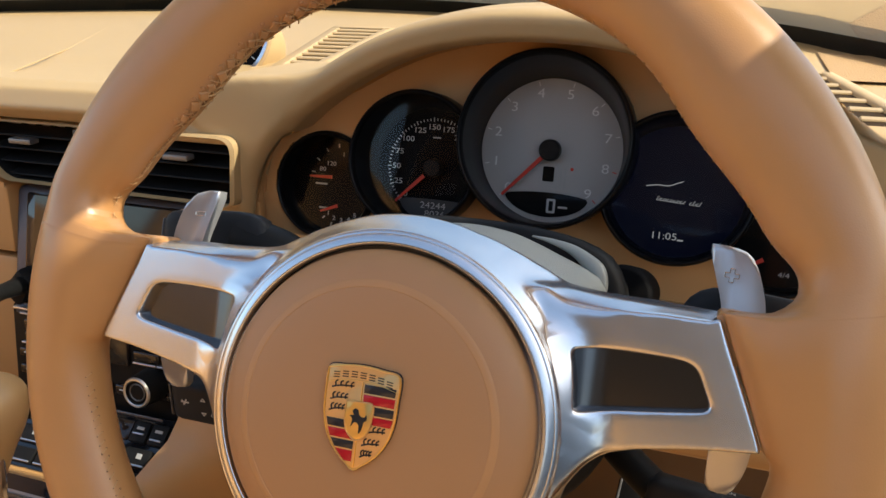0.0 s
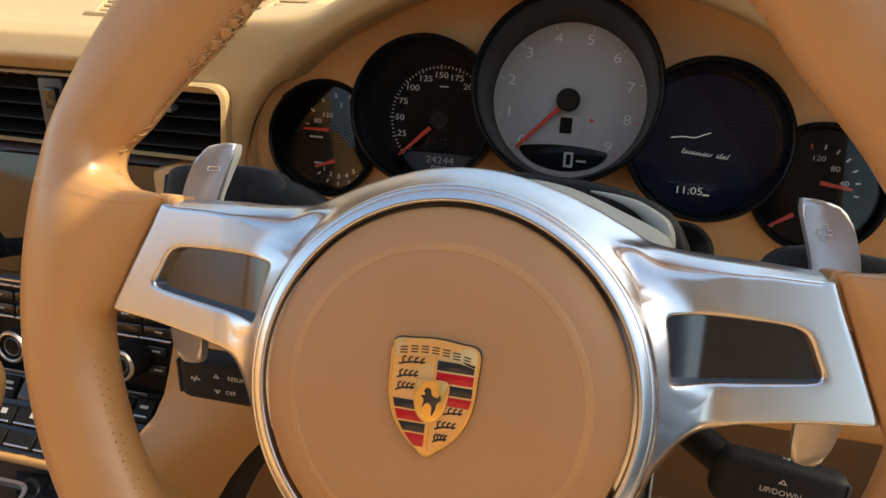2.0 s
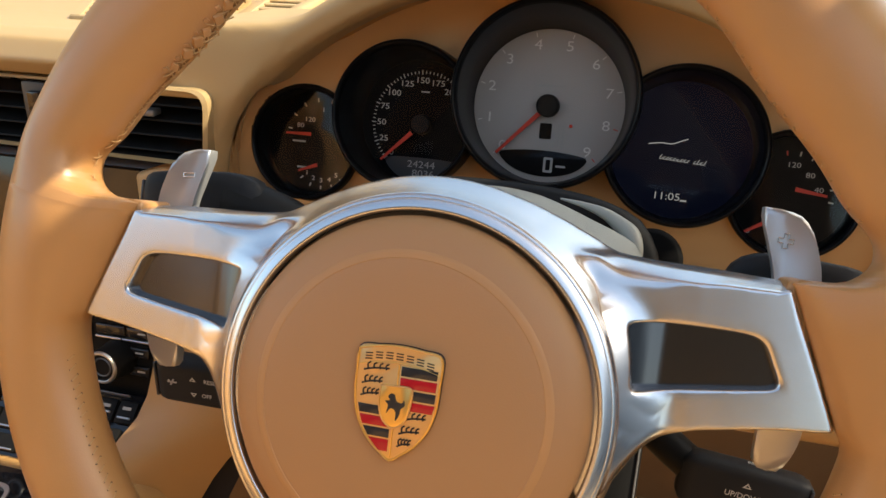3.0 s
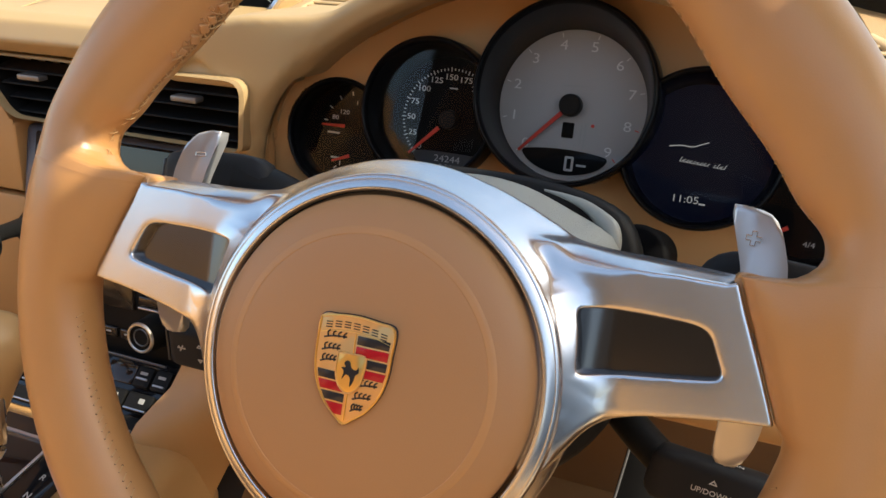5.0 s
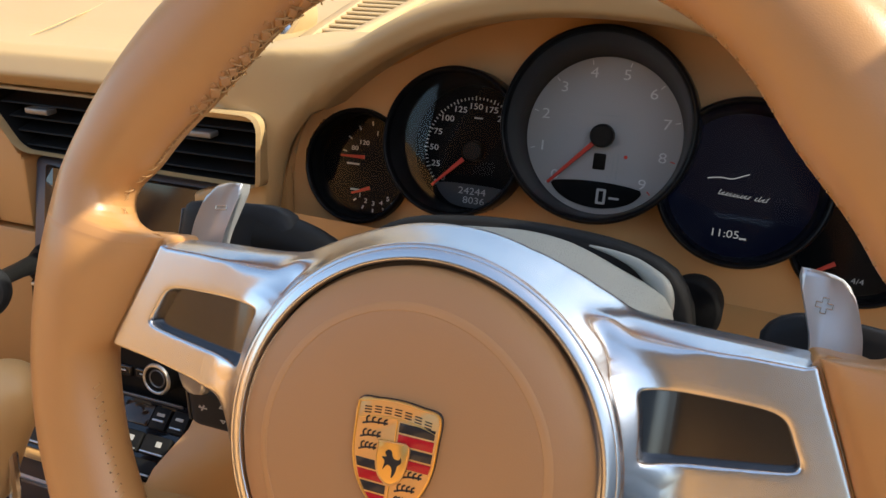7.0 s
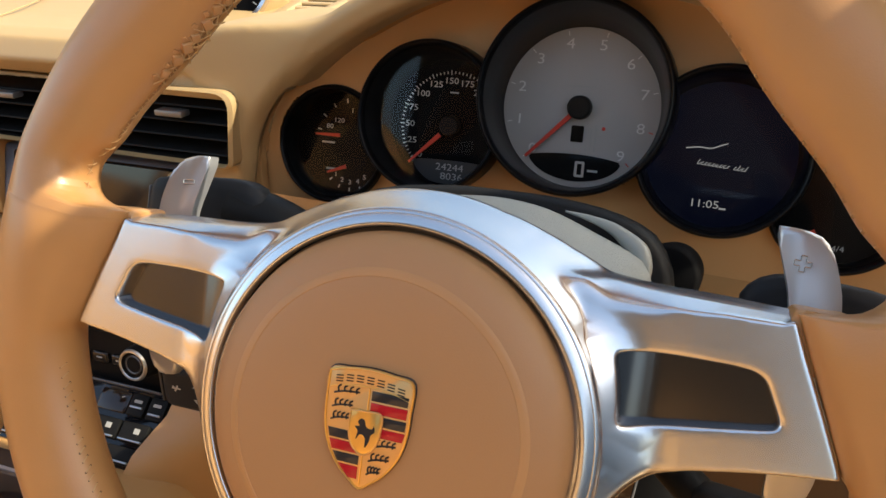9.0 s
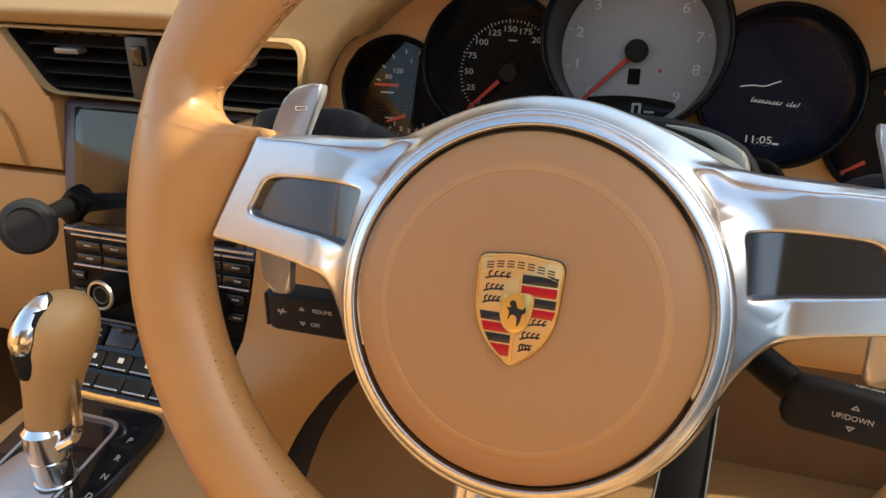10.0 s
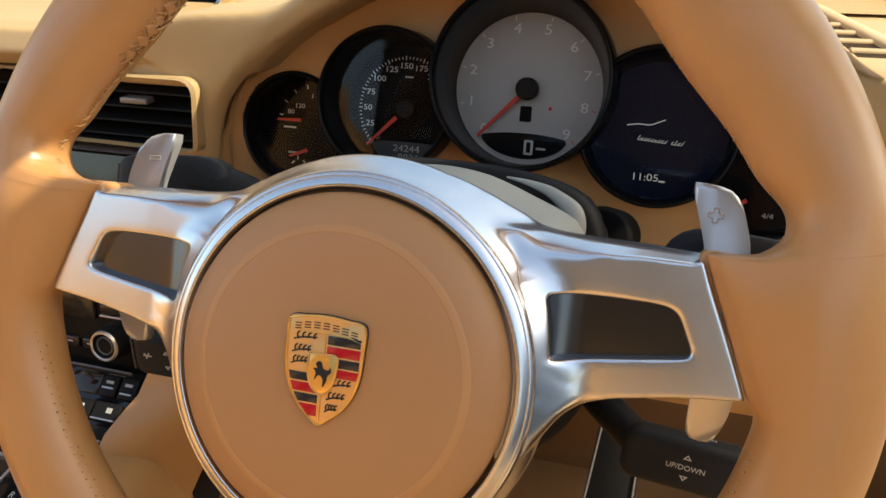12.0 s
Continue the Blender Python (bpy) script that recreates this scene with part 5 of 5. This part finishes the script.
box_stalk("cruise_stalk", "black cruise control stalk with white print", -0.098, -0.149, 0, 0, 0.0235,
          [(tri(0.0017, True), -0.0045, 0.0042), (tri(0.0017, False), -0.0045, -0.0042), (text_bm("RESUME", 0.0031), 0.0070, 0.0040), (text_bm("OFF", 0.0031), 0.0025, -0.0042),
           (merge(box(0.005, 0.0008, 0.0002), moved(box(0.004, 0.0008, 0.0002), pose(0, 0, 0, 0, 0, 60)), moved(box(0.003, 0.0008, 0.0002), pose(-0.001, 0, 0, 0, 0, -50))), -0.016, 0.001)], pose(-0.1235, 0.082, 0.657, 0, 0, 0))
box_stalk("lift_stalk", "black front lift stalk with white print", 0.10, 0.152, 0, 0, 0.0235,
          [(tri(0.0018, True), 0.001, 0.0048), (tri(0.0018, False), 0.001, -0.0046), (text_bm("UP/DOWN", 0.0034), 0.001, 0.0)], pose(0.127, 0.082, 0.650, -12, 6, 0))
lift_top = [o for o in bpy.data.objects if o.name == "lift_stalk"][0]
part("print", moved(text_bm("RETURN", 0.0030), pose(0.006, 0.0005, 0.0121, 0, 0, 0)), white_print, lift_top)

# ---- gauges ----
cluster = thing("instrument_cluster", DIAL, "five round overlapping gauges in black tubes", "instrument cluster")


def gauge(name, cx, cy, r, front, dial_r, material, label, hides=(), off=(0.0, 0.0)):
    """hides: circles (x, y, radius) of nearer gauges that cut into this one, in mm; off: the dial's centre from the rim's."""
    def cut(bm):
        gone = [f for f in bm.faces if any(all(math.hypot(v.co.x + cx - hx_, v.co.y + cy - hy_) < hr_ for v in f.verts) for hx_, hy_, hr_ in hides)]
        bmesh.ops.delete(bm, geom=gone, context='FACES')
        return moved(bm, Matrix.Scale(MM, 4))

    def funnel(profile, seg):
        return loft([[(off[0] * k + rr * math.cos(2 * math.pi * i / seg), off[1] * k + rr * math.sin(2 * math.pi * i / seg), h) for i in range(seg)] for rr, h, k in profile], caps=False)

    flat = lambda z, rr, k: funnel([(0.01, z, k)] + [(rr * j / 12, z, k) for j in range(1, 13)], 96)
    g = part(name, cut(funnel([(r * 0.98, -12.0, 0), (r, front * 0.4, 0), (r, front - 2.5, 0), (r - 0.8, front - 0.6, 0), (r - 1.8, front, 0), (r - 2.8, front - 0.6, 0), (r - 3.6, front - 3, 0.03), (dial_r + 1.5, 7, 0.88), (dial_r + 0.3, 4, 1), (dial_r, 1.2, 1)], 240)), black_tube, cluster, label, smooth=50, m=pose(cx * MM, cy * MM, 0))
    part("inner_wall", cut(funnel([(r - 4.1, front - 4.0, 0.05), ((r - 4.1 + dial_r + 1.2) / 2, (front + 3) / 2, 0.47), (dial_r + 1.2, 7, 0.9), (dial_r - 0.1, 3.2, 1)], 120)), tube_wall, g, "black inner wall")
    part("dial", cut(flat(1.5, dial_r + 0.3, 1)), material, g)
    part("cover_glass", cut(flat(front * 0.55, (r + dial_r) / 2 - 2.2, 0.45)), glass, g).visible_shadow = False
    return g


def at_dial(bm, x, y, z=1.75, rot=0.0):
    return moved(bm, Matrix.Translation((x * MM, y * MM, z * MM)) @ pose(0, 0, 0, 0, 0, rot))


def wide_text(s, size):
    """Extended dial lettering."""
    bm = text_bm(s, size)
    bmesh.ops.scale(bm, vec=(1.22, 1, 1), verts=bm.verts)
    return bm


def needle(g, x, y, ang, length, tail=0.0, w=1.0, z=3.2):
    bm = prism([(-tail, -w), (-tail, w), (length, w * 0.55), (length, -w * 0.55)], 0, 0.9, 0.25, 1)
    return part("needle", at_dial(moved(bm, Matrix.Scale(MM, 4)), x, y, z, ang), red_paint, g, "red needle")


# tachometer, ahead of the others
g = gauge("tachometer", 6.4, 6.0, 59.0, 42, 49.8, dial_grey, "large tachometer with a grey dial", (), (-1.5, -6.3))
dx, dy = -1.4, -5.8
for k in range(10):
    a = radians(225 - 30 * k)
    part("numeral", at_dial(wide_text(str(k), 0.0093), dx + 40 * math.cos(a), dy + 40 * math.sin(a)), bright_print, g)
    part("tick", at_dial(box(0.0030, 0.0006, 0.0003), dx + 46.6 * math.cos(a), dy + 46.6 * math.sin(a), 1.75, math.degrees(a)), red_paint if k > 7 else bright_print, g)
needle(g, dx, dy, 226.5, 46, 0, 1.7, 5.0)
part("cap", moved(lathe([(0.01, 9), (6.2, 9), (7.4, 8), (7.6, 2)], 40), Matrix.Translation((dx * MM, dy * MM, 0)) @ Matrix.Scale(MM, 4)), black_soft, g, "black needle cap")
part("gear_window", at_dial(moved(prism(rounded([(-4, -5.2), (4, -5.2), (4, 5.2), (-4, 5.2)], 1), 0, 0.3), Matrix.Scale(MM, 4)), dx - 0.2, dy - 16.5), dial_black, g)
part("name_bar", at_dial(box(0.019, 0.0007, 0.0002), dx + 0.5, dy + 13.0), grey_print, g)
for k in range(5):
    part("selector_mark", at_dial(box(0.0012, 0.0022, 0.0002), dx + 11.5, dy - 12 - 3.4 * k), grey_print, g)
part("selector_mark", at_dial(box(0.0012, 0.0022, 0.0002), dx + 6, dy - 25.6), grey_print, g)
part("selector_mark", at_dial(box(0.0006, 0.014, 0.0002), dx + 8.6, dy - 19), grey_print, g)
part("warning_dot", at_dial(moved(lathe([(0.01, 0.2), (1.2, 0.2), (1.2, 0)], 12), Matrix.Scale(MM, 4)), dx + 16, dy - 12), red_paint, g)
lcd = smooth_curve([(-30, -34.5), (-26, -32.2), (-10, -30.5), (8, -30.5), (24, -32.2), (29, -34.5), (24, -41), (14, -45.6), (0, -47.6), (-14, -45.6), (-24, -41)], 50, True)
part("lcd", at_dial(moved(prism([tuple(p) for p in lcd], 0, 0.4), Matrix.Scale(MM, 4)), dx, dy + 1), dial_black, g)
zo = rounded([(-3.1, -5.0), (3.1, -5.0), (3.1, 5.0), (-3.1, 5.0)], 0.9, 3)
zi = rounded([(-1.5, -3.5), (1.5, -3.5), (1.5, 3.5), (-1.5, 3.5)], 0.4, 3)
part("lcd_digit", at_dial(moved(loft([[(x, y, 0) for x, y in zo], [(x, y, 0.2) for x, y in zo], [(x, y, 0.2) for x, y in zi], [(x, y, 0) for x, y in zi]], caps=False), Matrix.Scale(MM, 4)), dx + 3.6, dy - 38.6, 2.3), white_print, g)
part("lcd_unit", at_dial(box(0.0065, 0.0014, 0.0002), dx + 12, dy - 39, 2.3), white_print, g)

# speedometer
g = gauge("speedometer", -85.0, -14.0, 48.6, 37, 42.0, dial_black, "black speedometer behind glass", [(6.4, 6.0, 57.7)], (3.4, -3.6))
dx, dy = 5.0, -5.0
for k in range(9):
    a = radians(225 - 21.8 * k)
    part("numeral", at_dial(wide_text(str(25 * k), 0.0056), dx + 29.5 * math.cos(a), dy + 29.5 * math.sin(a)), white_print, g)
for k in range(41):
    a = radians(225 - 4.36 * k)
    part("tick", at_dial(box(0.0030 if k % 5 == 0 else 0.0016, 0.0006, 0.0003), dx + 35 * math.cos(a), dy + 35 * math.sin(a), 1.75, math.degrees(a)), white_print, g)
part("unit_bar", at_dial(box(0.006, 0.0010, 0.0002), dx + 0.5, dy + 22), grey_print, g)
needle(g, dx, dy, 224, 38, -9, 1.5, 4.5)
part("cap", moved(lathe([(0.01, 7), (5.8, 7), (6.8, 6), (7.0, 2)], 40), Matrix.Translation((dx * MM, dy * MM, 0)) @ Matrix.Scale(MM, 4)), black_soft, g, "black needle cap")
part("odometer", at_dial(wide_text("24244", 0.0066), 6.2, -32.8), grey_print, g)
part("trip_counter", at_dial(wide_text("8036", 0.0066), 8.0, -39.0), grey_print, g)
part("odometer_window", at_dial(moved(prism(smooth_curve([(-20, -29.5), (20, -29.5), (26, -34), (14, -43), (0, -45), (-14, -43), (-24, -34)], 40, True), 0, 0.15), Matrix.Scale(MM, 4)), 4.8, 1.0, 1.55), grey_soft, g)

# round colour display
g = gauge("display_gauge", 93.0, -18.2, 49.4, 34, 43.5, tft_blue, "round dark display with a clock", [(6.4, 6.0, 57.7)], (-1.0, -3.0))
part("outline_mark", at_dial(tube(smooth_curve([(-0.0115, 0, 0), (-0.004, 0.0012, 0), (0.003, 0.0010, 0), (0.0085, 0.0032, 0), (0.0125, 0.0048, 0)], 12), 0.0004, 5), -9.6, -0.2), tft_glow, g)
script = []
for k in range(13):                  # slanted unreadable script in two groups of strokes
    x, tall = -13.0 + 2.05 * k + (1.6 if k > 8 else 0.0), (3.0 if k in (0, 10, 12) else 1.9 if k != 5 else 1.4)
    script.append(tube([(x - 0.55, -0.9, 0), (x + 0.1, tall * 0.5 - 0.5, 0), (x + 0.75, tall - 1.0, 0)], 0.26, 5, 0.5))
    if k not in (8, 12):
        script.append(tube([(x - 0.5, -0.9, 0), (x + 0.6, -0.75, 0), (x + 1.6, -0.35 if k % 2 else 0.5, 0)], 0.22, 5, 0.5))
part("script_mark", at_dial(moved(merge(*script), Matrix.Scale(1.06 * MM, 4)), 1.0, -9.2, 1.8, -4), tft_glow, g)
part("clock", at_dial(wide_text("11:05", 0.0066), -6.2, -33.0), tft_glow, g)
part("clock_unit", at_dial(box(0.004, 0.0011, 0.0002), 4.6, -34.8), tft_glow, g)

# side gauges
g = gauge("oil_gauge", -157.5, -38.0, 40.0, 24, 36.0, dial_black, "small black oil gauge", [(-85.0, -14.0, 47.4)])
needle(g, -3.5, 5.4, 181, 19, 0, 1.3)
needle(g, 2.5, -16, 200, 15, 0, 1.3)
for s_, x, y in (("120", -5.5, 15.5), ("80", -12.5, 11), ("1", 4.5, 23)):
    part("numeral", at_dial(wide_text(s_, 0.0046), x, y), white_print, g)
part("unit_bar", at_dial(box(0.010, 0.0013, 0.0002), -13, -0.2), grey_print, g)
part("unit_bar", at_dial(box(0.009, 0.0013, 0.0002), -9, -18.5), grey_print, g)
for k, s_ in enumerate("12345"):
    a = radians(222 + 24 * k)
    part("numeral", at_dial(wide_text(s_, 0.0046), 5.5 + 15 * math.cos(a), -13 + 14 * math.sin(a)), white_print, g)
    part("tick", at_dial(box(0.0026, 0.0009, 0.0003), 5.5 + 20 * math.cos(a), -13 + 19 * math.sin(a), 1.75, math.degrees(a)), white_print, g)
for k in range(7):
    a = radians(172 - 24 * k)
    part("tick", at_dial(box(0.003, 0.0009, 0.0003), 4.5 + 25 * math.cos(a), 5 + 25 * math.sin(a), 1.75, math.degrees(a)), white_print, g)
g = gauge("fuel_gauge", 160.0, -41.5, 39.6, 24, 35.5, dial_black, "small black fuel and temperature gauge", [(93.0, -18.2, 48.2)])
needle(g, 3, 3.0, -8, 19, 0, 1.4)
needle(g, -9.5, -18, 212, 18, 0, 1.4)
for s, x, y in (("120", 0.5, 17.6), ("80", 10.8, 12.0), ("40", 17, 3.5), ("0", -21, -26), ("4/4", 4, -27)):
    part("numeral", at_dial(wide_text(s, 0.0046), x, y), white_print, g)
for k in range(7):
    a = radians(100 - 18 * k)
    part("tick", at_dial(box(0.003, 0.0009, 0.0003), 0 + 25 * math.cos(a), 0 + 25 * math.sin(a), 1.75, math.degrees(a)), red_paint if k == 0 else white_print, g)

# ---- pedal ----
pedal = thing("accelerator_pedal", pose(0.074, 0.42, 0.305, 52, 0, -6), "black floor pedal with a grey border", "pedal")
part("pad", prism(rounded([(-0.028, -0.10), (0.028, -0.10), (0.022, 0.10), (-0.022, 0.10)], 0.006), -0.008, 0.006, 0.003), black_soft, pedal)
for x in (-1, 1):
    part("border", tube([(x * 0.026, -0.095, 0.006), (x * 0.0235, 0.0, 0.0065), (x * 0.020, 0.095, 0.006)], 0.0012, 6), mat("grey_rubber_edge", (0.10, 0.10, 0.10), 0.6), pedal)
